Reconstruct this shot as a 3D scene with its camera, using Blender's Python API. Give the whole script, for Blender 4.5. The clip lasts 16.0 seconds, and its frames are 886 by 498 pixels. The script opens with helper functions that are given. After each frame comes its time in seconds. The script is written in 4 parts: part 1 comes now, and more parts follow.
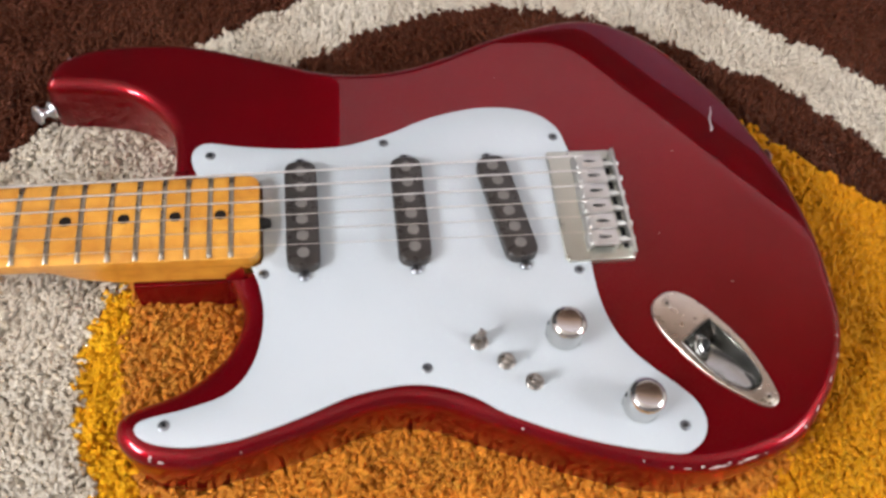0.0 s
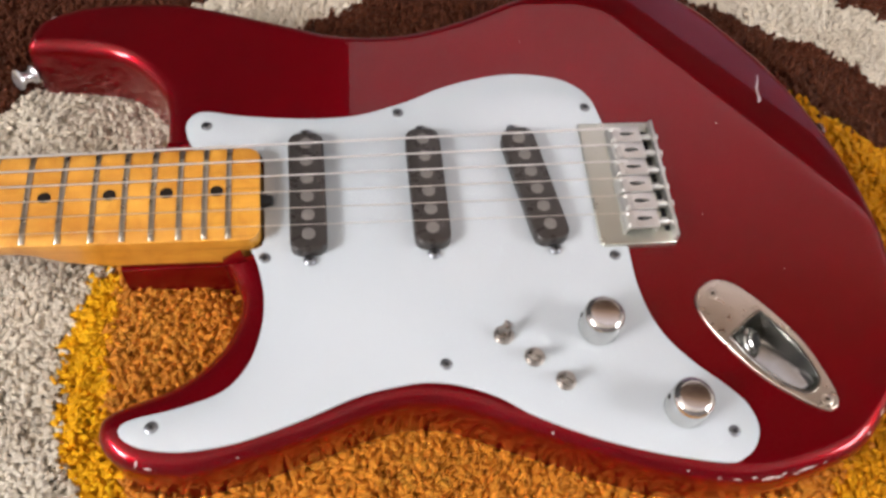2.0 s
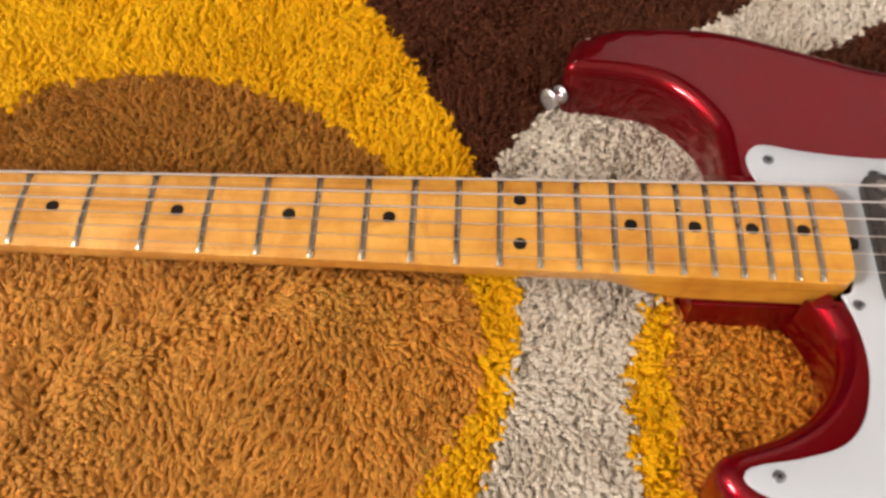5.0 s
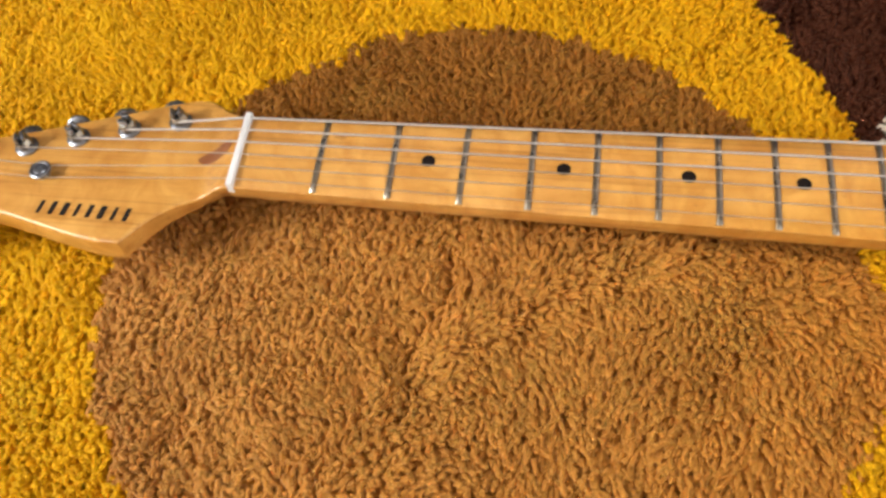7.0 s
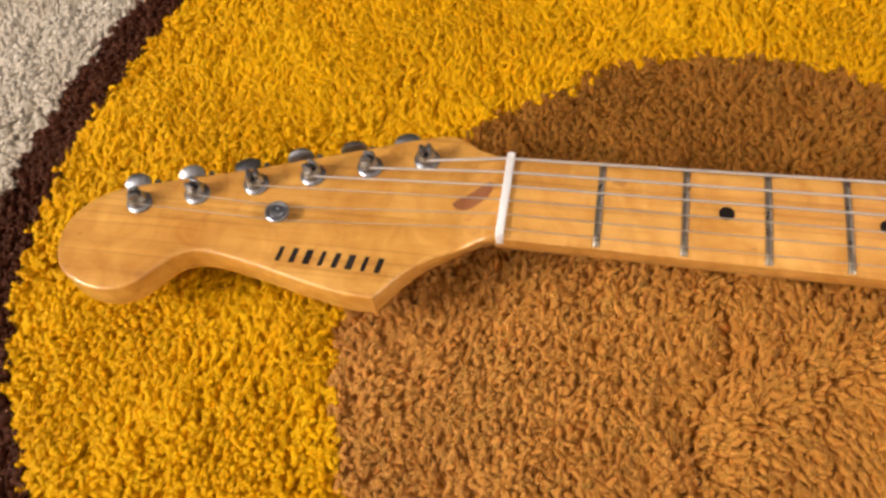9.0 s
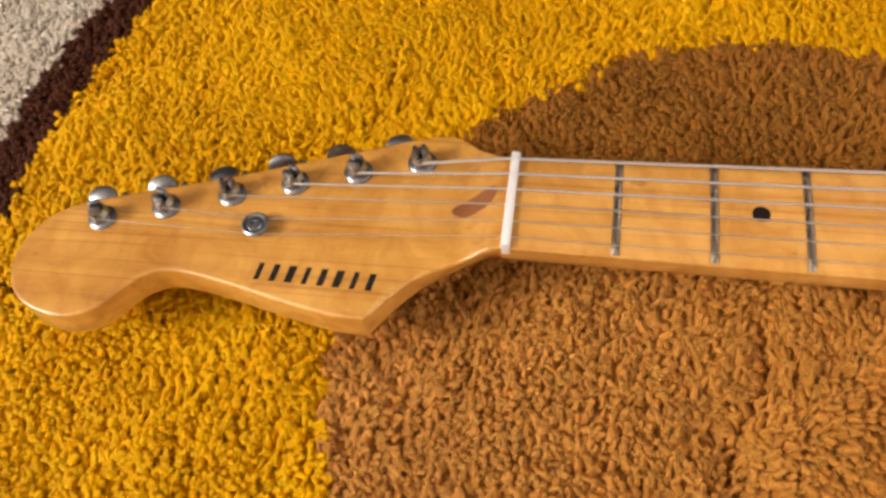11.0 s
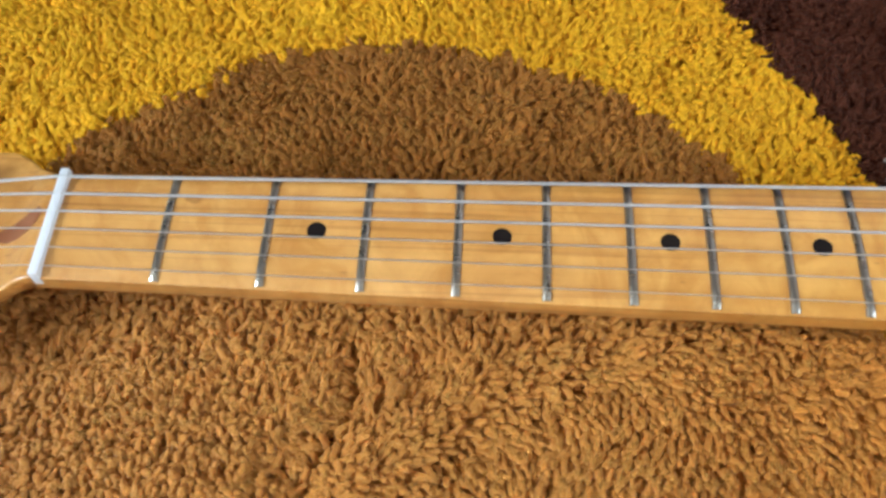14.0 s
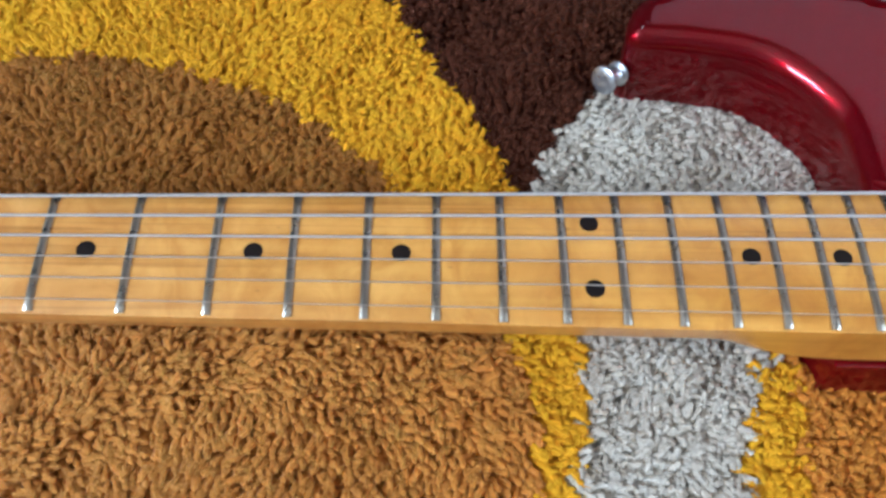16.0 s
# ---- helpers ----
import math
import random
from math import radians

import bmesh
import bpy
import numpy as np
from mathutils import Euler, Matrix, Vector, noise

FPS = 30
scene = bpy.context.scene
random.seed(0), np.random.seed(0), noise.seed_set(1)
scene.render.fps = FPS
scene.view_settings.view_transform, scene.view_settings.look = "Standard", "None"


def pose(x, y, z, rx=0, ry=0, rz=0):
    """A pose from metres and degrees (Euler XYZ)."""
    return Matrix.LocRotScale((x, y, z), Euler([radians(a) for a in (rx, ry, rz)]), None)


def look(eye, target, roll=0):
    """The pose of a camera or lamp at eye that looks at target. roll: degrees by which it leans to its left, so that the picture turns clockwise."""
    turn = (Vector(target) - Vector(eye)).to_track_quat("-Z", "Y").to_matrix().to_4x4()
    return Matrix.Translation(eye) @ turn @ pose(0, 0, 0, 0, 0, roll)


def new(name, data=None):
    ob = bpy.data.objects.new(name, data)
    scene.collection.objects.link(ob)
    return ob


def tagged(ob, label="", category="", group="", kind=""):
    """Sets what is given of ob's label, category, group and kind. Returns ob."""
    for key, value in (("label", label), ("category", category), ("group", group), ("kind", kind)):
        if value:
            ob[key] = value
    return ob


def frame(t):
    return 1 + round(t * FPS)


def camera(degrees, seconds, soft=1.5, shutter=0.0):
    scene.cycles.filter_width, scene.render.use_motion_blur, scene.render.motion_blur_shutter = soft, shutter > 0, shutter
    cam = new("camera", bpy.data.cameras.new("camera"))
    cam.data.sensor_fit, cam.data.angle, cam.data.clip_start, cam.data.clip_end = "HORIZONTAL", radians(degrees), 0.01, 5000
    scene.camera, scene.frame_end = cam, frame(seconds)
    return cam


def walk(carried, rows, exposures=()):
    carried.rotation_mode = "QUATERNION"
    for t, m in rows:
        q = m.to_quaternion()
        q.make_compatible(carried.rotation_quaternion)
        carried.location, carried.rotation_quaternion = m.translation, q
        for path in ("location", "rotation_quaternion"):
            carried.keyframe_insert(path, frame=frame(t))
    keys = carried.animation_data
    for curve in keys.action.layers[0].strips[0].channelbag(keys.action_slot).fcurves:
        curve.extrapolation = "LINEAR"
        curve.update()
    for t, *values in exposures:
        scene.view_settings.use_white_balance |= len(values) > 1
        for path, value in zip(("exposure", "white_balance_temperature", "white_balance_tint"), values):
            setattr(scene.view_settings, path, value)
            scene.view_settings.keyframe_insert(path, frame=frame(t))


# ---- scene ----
cam = camera(51.7, 16.0, soft=3.0)
PATH = [
    (0, (0.504, -0.296, 0.48), (0.766, 0.758, -1.199), 8.8),
    (0.5, (0.505, -0.295, 0.477), (0.766, 0.761, -1.202), 8.7),
    (1, (0.507, -0.289, 0.473), (0.763, 0.757, -1.213), 8.6),
    (1.5, (0.507, -0.281, 0.458), (0.756, 0.752, -1.236), 8.5),
    (2, (0.505, -0.266, 0.438), (0.745, 0.746, -1.27), 8.7),
    (2.5, (0.492, -0.253, 0.429), (0.709, 0.748, -1.289), 8.2),
    (3, (0.456, -0.243, 0.428), (0.637, 0.761, -1.292), 7.1),
    (3.5, (0.418, -0.237, 0.429), (0.551, 0.764, -1.297), 5.6),
    (4, (0.38, -0.237, 0.424), (0.457, 0.783, -1.295), 3.7),
    (4.5, (0.337, -0.24, 0.423), (0.351, 0.8, -1.286), 1.6),
    (5, (0.288, -0.241, 0.425), (0.241, 0.796, -1.284), -0.3),
    (5.2, (0.273, -0.244, 0.423), (0.191, 0.803, -1.279), -1.7),
    (7.3, (0.132, -0.237, 0.391), (-0.139, 0.737, -1.335), -8.9),
    (7.5, (0.119, -0.235, 0.391), (-0.158, 0.73, -1.339), -9.1),
    (8, (0.078, -0.23, 0.387), (-0.237, 0.735, -1.337), -10.3),
    (8.5, (0.047, -0.218, 0.383), (-0.273, 0.744, -1.341), -10.5),
    (8.7, (0.038, -0.215, 0.379), (-0.275, 0.765, -1.336), -9.8),
    (10.8, (0.027, -0.191, 0.341), (-0.304, 0.802, -1.364), -11.7),
    (11, (0.027, -0.19, 0.337), (-0.286, 0.817, -1.363), -10.8),
    (11.5, (0.037, -0.177, 0.331), (-0.243, 0.826, -1.376), -9.8),
    (12, (0.054, -0.165, 0.325), (-0.189, 0.832, -1.391), -8.6),
    (12.5, (0.07, -0.161, 0.319), (-0.139, 0.832, -1.404), -7.4),
    (13, (0.091, -0.161, 0.312), (-0.082, 0.841, -1.41), -5.9),
    (13.5, (0.115, -0.158, 0.311), (-0.021, 0.849, -1.412), -4.4),
    (14, (0.142, -0.157, 0.311), (0.054, 0.864, -1.407), -2.3),
    (14.5, (0.164, -0.153, 0.309), (0.113, 0.854, -1.418), -1.0),
    (15, (0.2, -0.151, 0.309), (0.173, 0.858, -1.418), -0.1),
    (15.5, (0.231, -0.151, 0.31), (0.229, 0.866, -1.412), 0.9),
    (16, (0.259, -0.154, 0.315), (0.298, 0.876, -1.399), 2.5),
]
EXPOSURES = [(0.0, 0.03, 6000, 12), (2.5, 0.0, 6350, 14), (4.5, -0.1, 6850, 16), (5.2, -0.14, 6700, 16), (7.5, -0.2, 6350, 10), (8.7, -0.25, 6850, 16), (11.0, -0.38, 7100, 18),
             (12.5, -0.42, 6200, 10), (13.5, -0.27, 5350, 3), (15.0, -0.22, 4800, 1), (16.0, -0.22, 4750, 4)]
walk(cam, [(t, look(eye, target, roll)) for t, eye, target, roll in PATH], EXPOSURES)

# ---- light ----
world = bpy.data.worlds.new("sky")
scene.world = world
world.use_nodes = True
sky = world.node_tree.nodes.new("ShaderNodeTexSky")
sky.sky_type, sky.sun_disc = "NISHITA", False
sky.sun_elevation, sky.sun_rotation = radians(35), radians(240)
world.node_tree.links.new(sky.outputs[0], world.node_tree.nodes["Background"].inputs[0])
world.node_tree.nodes["Background"].inputs[1].default_value = 0.08


def window_light(name, place, target, width, height, watts, colour):
    lamp = bpy.data.lights.new(name, "AREA")
    lamp.shape, lamp.size, lamp.size_y, lamp.energy, lamp.color = "RECTANGLE", width, height, watts, colour
    ob = new(name, lamp)
    ob.matrix_world = look(place, target)
    return ob


window_light("window_light_west", (-3.27, -1.75, 2.55), (0.5, 0.0, 0.1), 1.6, 1.0, 250, (1.0, 0.97, 0.93))
window_light("window_light_east", (4.37, -1.60, 2.20), (0.6, 0.0, 0.1), 1.6, 1.2, 95, (1.0, 0.98, 0.96))

# ---- sizes of the guitar ----
SCALE = 0.6477            # nut to saddles
ZF = 0.056                # crown of the fingerboard
ZB = 0.0455               # top of the body
ZP = 0.0475               # top of the pickguard
ZH = ZF - 0.009           # face of the headstock
Z0 = 0.0005               # underside of the body


def fret_x(n):
    return SCALE * (1 - 2 ** (-n / 12))


def half_width(x):
    return 0.0208 + x / fret_x(21) * 0.0069


# ---- materials ----
def material(name, colour, rough=0.5, metal=0.0, coat=0.0, coat_rough=0.05, spec=0.5):
    m = bpy.data.materials.new(name)
    m.use_nodes = True
    b = m.node_tree.nodes["Principled BSDF"]
    b.inputs["Base Color"].default_value = (*colour, 1)
    b.inputs["Roughness"].default_value = rough
    b.inputs["Metallic"].default_value = metal
    b.inputs["Coat Weight"].default_value = coat
    b.inputs["Coat Roughness"].default_value = coat_rough
    b.inputs["Specular IOR Level"].default_value = spec
    return m


def node(m, kind, **values):
    n = m.node_tree.nodes.new(kind)
    for key, value in values.items():
        n.inputs[key.replace("_", " ")].default_value = value
    return n


def shader(m):
    return m.node_tree.nodes["Principled BSDF"]


def ramp(m, source, stops):
    n = m.node_tree.nodes.new("ShaderNodeValToRGB")
    while len(n.color_ramp.elements) < len(stops):
        n.color_ramp.elements.new(0.5)
    for e, (p, c) in zip(n.color_ramp.elements, stops):
        e.position, e.color = p, (*c, 1)
    m.node_tree.links.new(source, n.inputs[0])
    return n


def placed(m, scale=(1, 1, 1), turn=(0, 0, 0)):
    c = m.node_tree.nodes.new("ShaderNodeTexCoord")
    p = m.node_tree.nodes.new("ShaderNodeMapping")
    p.inputs["Scale"].default_value = scale
    p.inputs["Rotation"].default_value = turn
    m.node_tree.links.new(c.outputs["Object"], p.inputs["Vector"])
    return p.outputs[0]


def bump(m, source, strength, distance):
    n = node(m, "ShaderNodeBump", Strength=strength, Distance=distance)
    m.node_tree.links.new(source, n.inputs["Height"])
    m.node_tree.links.new(n.outputs[0], shader(m).inputs["Normal"])


def scuffs(m, low, high, scale=60.0):
    """Uneven gloss: finger marks and fine wear."""
    n = node(m, "ShaderNodeTexNoise", Scale=scale, Detail=6.0, Roughness=0.65)
    m.node_tree.links.new(placed(m), n.inputs["Vector"])
    r = m.node_tree.nodes.new("ShaderNodeMapRange")
    r.inputs["From Min"].default_value, r.inputs["From Max"].default_value = 0.3, 0.75
    r.inputs["To Min"].default_value, r.inputs["To Max"].default_value = low, high
    m.node_tree.links.new(n.outputs[0], r.inputs[0])
    m.node_tree.links.new(r.outputs[0], shader(m).inputs["Roughness"])


def mottled(m, scale, spread, stretch=(1, 1, 1)):
    """Uneven paint or wood: the base colour varied by noise, with fine relief."""
    c = shader(m).inputs["Base Color"].default_value[:3]
    n = node(m, "ShaderNodeTexNoise", Scale=scale, Detail=7.0, Roughness=0.6)
    m.node_tree.links.new(placed(m, stretch), n.inputs["Vector"])
    r = ramp(m, n.outputs[0], [(0.3, tuple(v * (1 - spread) for v in c)), (0.7, tuple(v * (1 + spread) for v in c))])
    m.node_tree.links.new(r.outputs[0], shader(m).inputs["Base Color"])
    bump(m, n.outputs[0], 0.2, 0.002)


def candy_red():
    m = material("candy_red_lacquer", (0.30, 0.002, 0.010), 0.28, 0.70, 1.0, 0.022, 0.0)
    shader(m).inputs["Coat IOR"].default_value = 1.40
    shader(m).inputs["Specular Tint"].default_value = (1.0, 0.06, 0.08, 1)
    n = node(m, "ShaderNodeTexNoise", Scale=7.0, Detail=4.0)
    m.node_tree.links.new(placed(m), n.inputs["Vector"])
    r = ramp(m, n.outputs[0], [(0.3, (0.165, 0.0003, 0.0035)), (0.7, (0.205, 0.0005, 0.0048))])
    m.node_tree.links.new(r.outputs[0], shader(m).inputs["Base Color"])
    n = node(m, "ShaderNodeTexNoise", Scale=1800.0, Detail=1.0)
    m.node_tree.links.new(placed(m), n.inputs["Vector"])
    bump(m, n.outputs[0], 0.03, 0.0002)
    return m


def maple():
    m = material("amber_lacquered_maple", (0.6, 0.3, 0.08), 0.38, 0.0, 1.0, 0.26)
    grain = node(m, "ShaderNodeTexNoise", Scale=1.0, Detail=7.0, Roughness=0.6, Distortion=0.4)
    m.node_tree.links.new(placed(m, (9, 150, 150)), grain.inputs["Vector"])
    r = ramp(m, grain.outputs[0], [(0.25, (0.54, 0.258, 0.043)), (0.5, (0.64, 0.320, 0.061)), (0.72, (0.70, 0.376, 0.081))])
    broad = node(m, "ShaderNodeTexNoise", Scale=1.0, Detail=3.0)
    m.node_tree.links.new(placed(m, (18, 36, 36)), broad.inputs["Vector"])
    tint = ramp(m, broad.outputs[0], [(0.34, (0.84, 0.76, 0.66)), (0.50, (0.98, 0.96, 0.94)), (0.66, (1.05, 1.07, 1.14))])
    mix = m.node_tree.nodes.new("ShaderNodeMix")
    mix.data_type, mix.blend_type = "RGBA", "MULTIPLY"
    mix.inputs["Factor"].default_value = 1.0
    m.node_tree.links.new(r.outputs[0], mix.inputs["A"])
    m.node_tree.links.new(tint.outputs[0], mix.inputs["B"])
    lines = node(m, "ShaderNodeTexNoise", Scale=1.0, Detail=4.0, Roughness=0.55, Distortion=0.8)
    m.node_tree.links.new(placed(m, (5, 420, 420)), lines.inputs["Vector"])
    dark = ramp(m, lines.outputs[0], [(0.33, (0.66, 0.55, 0.42)), (0.43, (1.0, 1.0, 1.0))])
    specks = node(m, "ShaderNodeTexNoise", Scale=160.0, Detail=2.0)
    m.node_tree.links.new(placed(m, (0.5, 1, 1)), specks.inputs["Vector"])
    spot = ramp(m, specks.outputs[0], [(0.24, (0.5, 0.4, 0.3)), (0.29, (1.0, 1.0, 1.0))])
    split = m.node_tree.nodes.new("ShaderNodeSeparateXYZ")
    m.node_tree.links.new(placed(m), split.inputs[0])
    along = m.node_tree.nodes.new("ShaderNodeMapRange")
    along.inputs["From Min"].default_value, along.inputs["From Max"].default_value = -0.02, 0.46
    m.node_tree.links.new(split.outputs["X"], along.inputs[0])
    # amber deepens towards the body; window sheen is painted paler towards the nut
    tint_and_sheen = ramp(m, along.outputs[0], [(0.0, (1.0, 1.0, 1.0)), (0.12, (1.12, 1.18, 1.42)), (0.30, (1.16, 1.20, 1.40)), (0.58, (1.07, 1.04, 0.86)), (1.0, (1.02, 0.95, 0.50))])
    figure = node(m, "ShaderNodeTexNoise", Scale=1.0, Detail=5.0, Roughness=0.65, Distortion=1.5)
    m.node_tree.links.new(placed(m, (55, 38, 38), (0, 0, 0.5)), figure.inputs["Vector"])
    blotch = ramp(m, figure.outputs[0], [(0.36, (0.86, 0.78, 0.62)), (0.50, (1.0, 1.0, 1.0)), (0.64, (1.10, 1.14, 1.25))])
    last = mix.outputs["Result"]
    for layer in (tint_and_sheen, blotch):
        more = m.node_tree.nodes.new("ShaderNodeMix")
        more.data_type, more.blend_type = "RGBA", "MULTIPLY"
        more.inputs["Factor"].default_value = 1.0 if layer is tint_and_sheen else 0.95
        m.node_tree.links.new(last, more.inputs["A"])
        m.node_tree.links.new(layer.outputs[0], more.inputs["B"])
        last = more.outputs["Result"]
    for layer in (dark, spot):
        more = m.node_tree.nodes.new("ShaderNodeMix")
        more.data_type, more.blend_type = "RGBA", "MULTIPLY"
        more.inputs["Factor"].default_value = 0.70
        m.node_tree.links.new(last, more.inputs["A"])
        m.node_tree.links.new(layer.outputs[0], more.inputs["B"])
        last = more.outputs["Result"]
    m.node_tree.links.new(last, shader(m).inputs["Base Color"])
    bump(m, grain.outputs[0], 0.06, 0.0004)
    return m


def yarn(name, dark, mid, light, fade=None, loose=False):
    """Wool yarn: each tuft its own shade, fibres along it."""
    m = material(name, mid, 0.38, spec=0.55)
    shader(m).inputs["Specular Tint"].default_value = (*(c ** 0.5 for c in light), 1)
    g = m.node_tree.nodes.new("ShaderNodeNewGeometry")
    r = ramp(m, g.outputs["Random Per Island"], [(0.0, dark), (0.45, mid), (1.0, light)])
    n = node(m, "ShaderNodeTexNoise", Scale=16.0, Detail=5.0, Roughness=0.6)
    m.node_tree.links.new(placed(m), n.inputs["Vector"])
    t = ramp(m, n.outputs[0], [(0.32, (0.84, 0.80, 0.76)), (0.62, (1.04, 1.04, 1.04))])
    mix = m.node_tree.nodes.new("ShaderNodeMix")
    mix.data_type, mix.blend_type = "RGBA", "MULTIPLY"
    mix.inputs["Factor"].default_value = 1.0
    m.node_tree.links.new(r.outputs[0], mix.inputs["A"])
    m.node_tree.links.new(t.outputs[0], mix.inputs["B"])
    f = node(m, "ShaderNodeTexNoise", Scale=800.0, Detail=4.0, Roughness=0.6)
    m.node_tree.links.new(placed(m), f.inputs["Vector"])
    bump(m, f.outputs[0], 1.0, 0.0013)
    shader(m).inputs["Sheen Weight"].default_value = 0.35
    shader(m).inputs["Sheen Roughness"].default_value = 0.5
    shader(m).inputs["Sheen Tint"].default_value = (*light, 1)
    fibre = ramp(m, f.outputs[0], [(0.38, (0.86, 0.82, 0.76)), (0.58, (1.0, 1.0, 1.0))])
    mix2 = m.node_tree.nodes.new("ShaderNodeMix")
    mix2.data_type, mix2.blend_type = "RGBA", "MULTIPLY"
    mix2.inputs["Factor"].default_value = 1.0
    tone = mix.outputs["Result"]
    # fade: stops along x that multiply the tone
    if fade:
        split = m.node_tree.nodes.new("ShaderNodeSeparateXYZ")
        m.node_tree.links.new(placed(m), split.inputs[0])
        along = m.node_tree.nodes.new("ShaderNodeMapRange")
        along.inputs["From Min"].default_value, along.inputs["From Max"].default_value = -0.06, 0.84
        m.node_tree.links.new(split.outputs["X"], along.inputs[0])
        x_tint = ramp(m, along.outputs[0], fade)
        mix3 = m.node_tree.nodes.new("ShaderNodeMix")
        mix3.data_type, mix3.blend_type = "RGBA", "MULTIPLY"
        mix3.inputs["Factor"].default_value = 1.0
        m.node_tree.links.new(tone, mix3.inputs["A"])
        m.node_tree.links.new(x_tint.outputs[0], mix3.inputs["B"])
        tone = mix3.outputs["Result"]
    m.node_tree.links.new(tone, mix2.inputs["A"])
    m.node_tree.links.new(fibre.outputs[0], mix2.inputs["B"])
    m.node_tree.links.new(mix2.outputs["Result"], shader(m).inputs["Base Color"])
    b = shader(m)
    if loose:
        t = m.node_tree.nodes.new("ShaderNodeBsdfTranslucent")
        m.node_tree.links.new(tone, t.inputs["Color"])
        both = m.node_tree.nodes.new("ShaderNodeMixShader")
        m.node_tree.links.new(b.outputs[0], both.inputs[1])
        m.node_tree.links.new(t.outputs[0], both.inputs[2])
        m.node_tree.links.new(both.outputs[0], m.node_tree.nodes["Material Output"].inputs["Surface"])
        return m
    b.inputs["Subsurface Weight"].default_value = 0.35
    b.inputs["Subsurface Radius"].default_value = (1.0, 1.0, 1.0)
    b.inputs["Subsurface Scale"].default_value = 0.0026
    return m


RED = candy_red()
MAPLE = maple()
WHITE = material("white_pickguard_plastic", (0.505, 0.553, 0.578), 0.22, coat=0.3)
scuffs(WHITE, 0.10, 0.18, 25)
BLACK = material("smoky_black_plastic", (0.034, 0.029, 0.026), 0.28)
scuffs(BLACK, 0.22, 0.4, 120)
POLE = material("grey_pole_steel", (0.20, 0.185, 0.17), 0.45, 0.3)
CHROME = material("chrome", (0.64, 0.63, 0.61), 0.10, 1.0)
scuffs(CHROME, 0.06, 0.2, 200)
NICKEL = material("satin_nickel", (0.62, 0.56, 0.48), 0.22, 1.0)
SADDLE = material("grey_saddle_metal", (0.74, 0.735, 0.71), 0.36, 0.92)
scuffs(SADDLE, 0.28, 0.48, 260)
PLATE = material("pale_plate_metal", (0.62, 0.635, 0.56), 0.3, 0.9)
scuffs(PLATE, 0.25, 0.4, 120)
scuffs(NICKEL, 0.24, 0.38, 150)
SWITCH = material("darkened_switch_nickel", (0.40, 0.37, 0.34), 0.28, 1.0)
scuffs(SWITCH, 0.22, 0.4, 200)
TARNISH = material("tarnished_button_metal", (0.20, 0.13, 0.12), 0.45, 0.8)
scuffs(TARNISH, 0.35, 0.55, 250)
GREYMETAL = material("dull_chrome", (0.27, 0.285, 0.31), 0.3, 1.0)
scuffs(GREYMETAL, 0.24, 0.5, 300)
CUPMETAL = material("polished_cup_metal", (0.40, 0.40, 0.38), 0.24, 1.0)
scuffs(CUPMETAL, 0.14, 0.3, 200)
FRET = material("fret_wire", (0.46, 0.43, 0.36), 0.3, 1.0)
scuffs(FRET, 0.24, 0.36, 200)
STRING = material("steel_string", (0.86, 0.84, 0.81), 0.40, 0.72)
PLAIN = material("thin_plain_steel_string", (0.90, 0.85, 0.77), 0.34, 0.8)
NUT = material("white_bone_nut", (0.82, 0.82, 0.80), 0.4)
DOT = material("black_dot_inlay", (0.010, 0.006, 0.005), 0.5, spec=0.25)
# black of the truss nut; elsewhere it paints the shade in slots and holes
HOLE = material("nut_black_and_hole_shade", (0.006, 0.006, 0.006), 0.8)
LOGO = material("black_decal", (0.012, 0.010, 0.009), 0.4)
PLUG = material("reddish_wood_plug", (0.27, 0.095, 0.030), 0.45, coat=0.15)
WALL = material("pale_grey_wall_paint", (0.80, 0.77, 0.83), 0.8)
CEIL = material("pale_ceiling_plaster", (0.84, 0.81, 0.77), 0.85)
MIDWALL = material("mid_grey_wall_paint", (0.76, 0.74, 0.72), 0.8)
GREYWALL = material("dusky_grey_wall_paint", (0.20, 0.19, 0.20), 0.8)
# tones of unseen wall parts, set by what the lacquer mirrors
REFLECTED_BAND = material("purple_reflected_band", (0.22, 0.18, 0.30), 0.7)
DARK_REFLECTED = material("dark_reflected_wall", (0.020, 0.018, 0.020), 0.8)
# colour fades up the cove to set the gradient mirrored in lacquer and knobs
COVE_GRADIENT = material("cove_reflection_gradient", (0.80, 0.77, 0.83), 0.8)
split = COVE_GRADIENT.node_tree.nodes.new("ShaderNodeSeparateXYZ")
COVE_GRADIENT.node_tree.links.new(placed(COVE_GRADIENT), split.inputs[0])
height = COVE_GRADIENT.node_tree.nodes.new("ShaderNodeMapRange")
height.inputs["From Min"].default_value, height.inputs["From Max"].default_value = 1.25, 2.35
COVE_GRADIENT.node_tree.links.new(split.outputs["Z"], height.inputs[0])
fade = ramp(COVE_GRADIENT, height.outputs[0], [(0.0, (0.80, 0.77, 0.83)), (0.42, (0.56, 0.47, 0.44)), (0.66, (0.36, 0.25, 0.18)), (0.82, (0.15, 0.09, 0.06)), (1.0, (0.10, 0.06, 0.04))])
COVE_GRADIENT.node_tree.links.new(fade.outputs[0], shader(COVE_GRADIENT).inputs["Base Color"])
FLOORWOOD = material("pale_oak_floor_boards", (0.60, 0.48, 0.34), 0.45)
BACKING = material("brown_jute_backing", (0.10, 0.06, 0.03), 0.95)
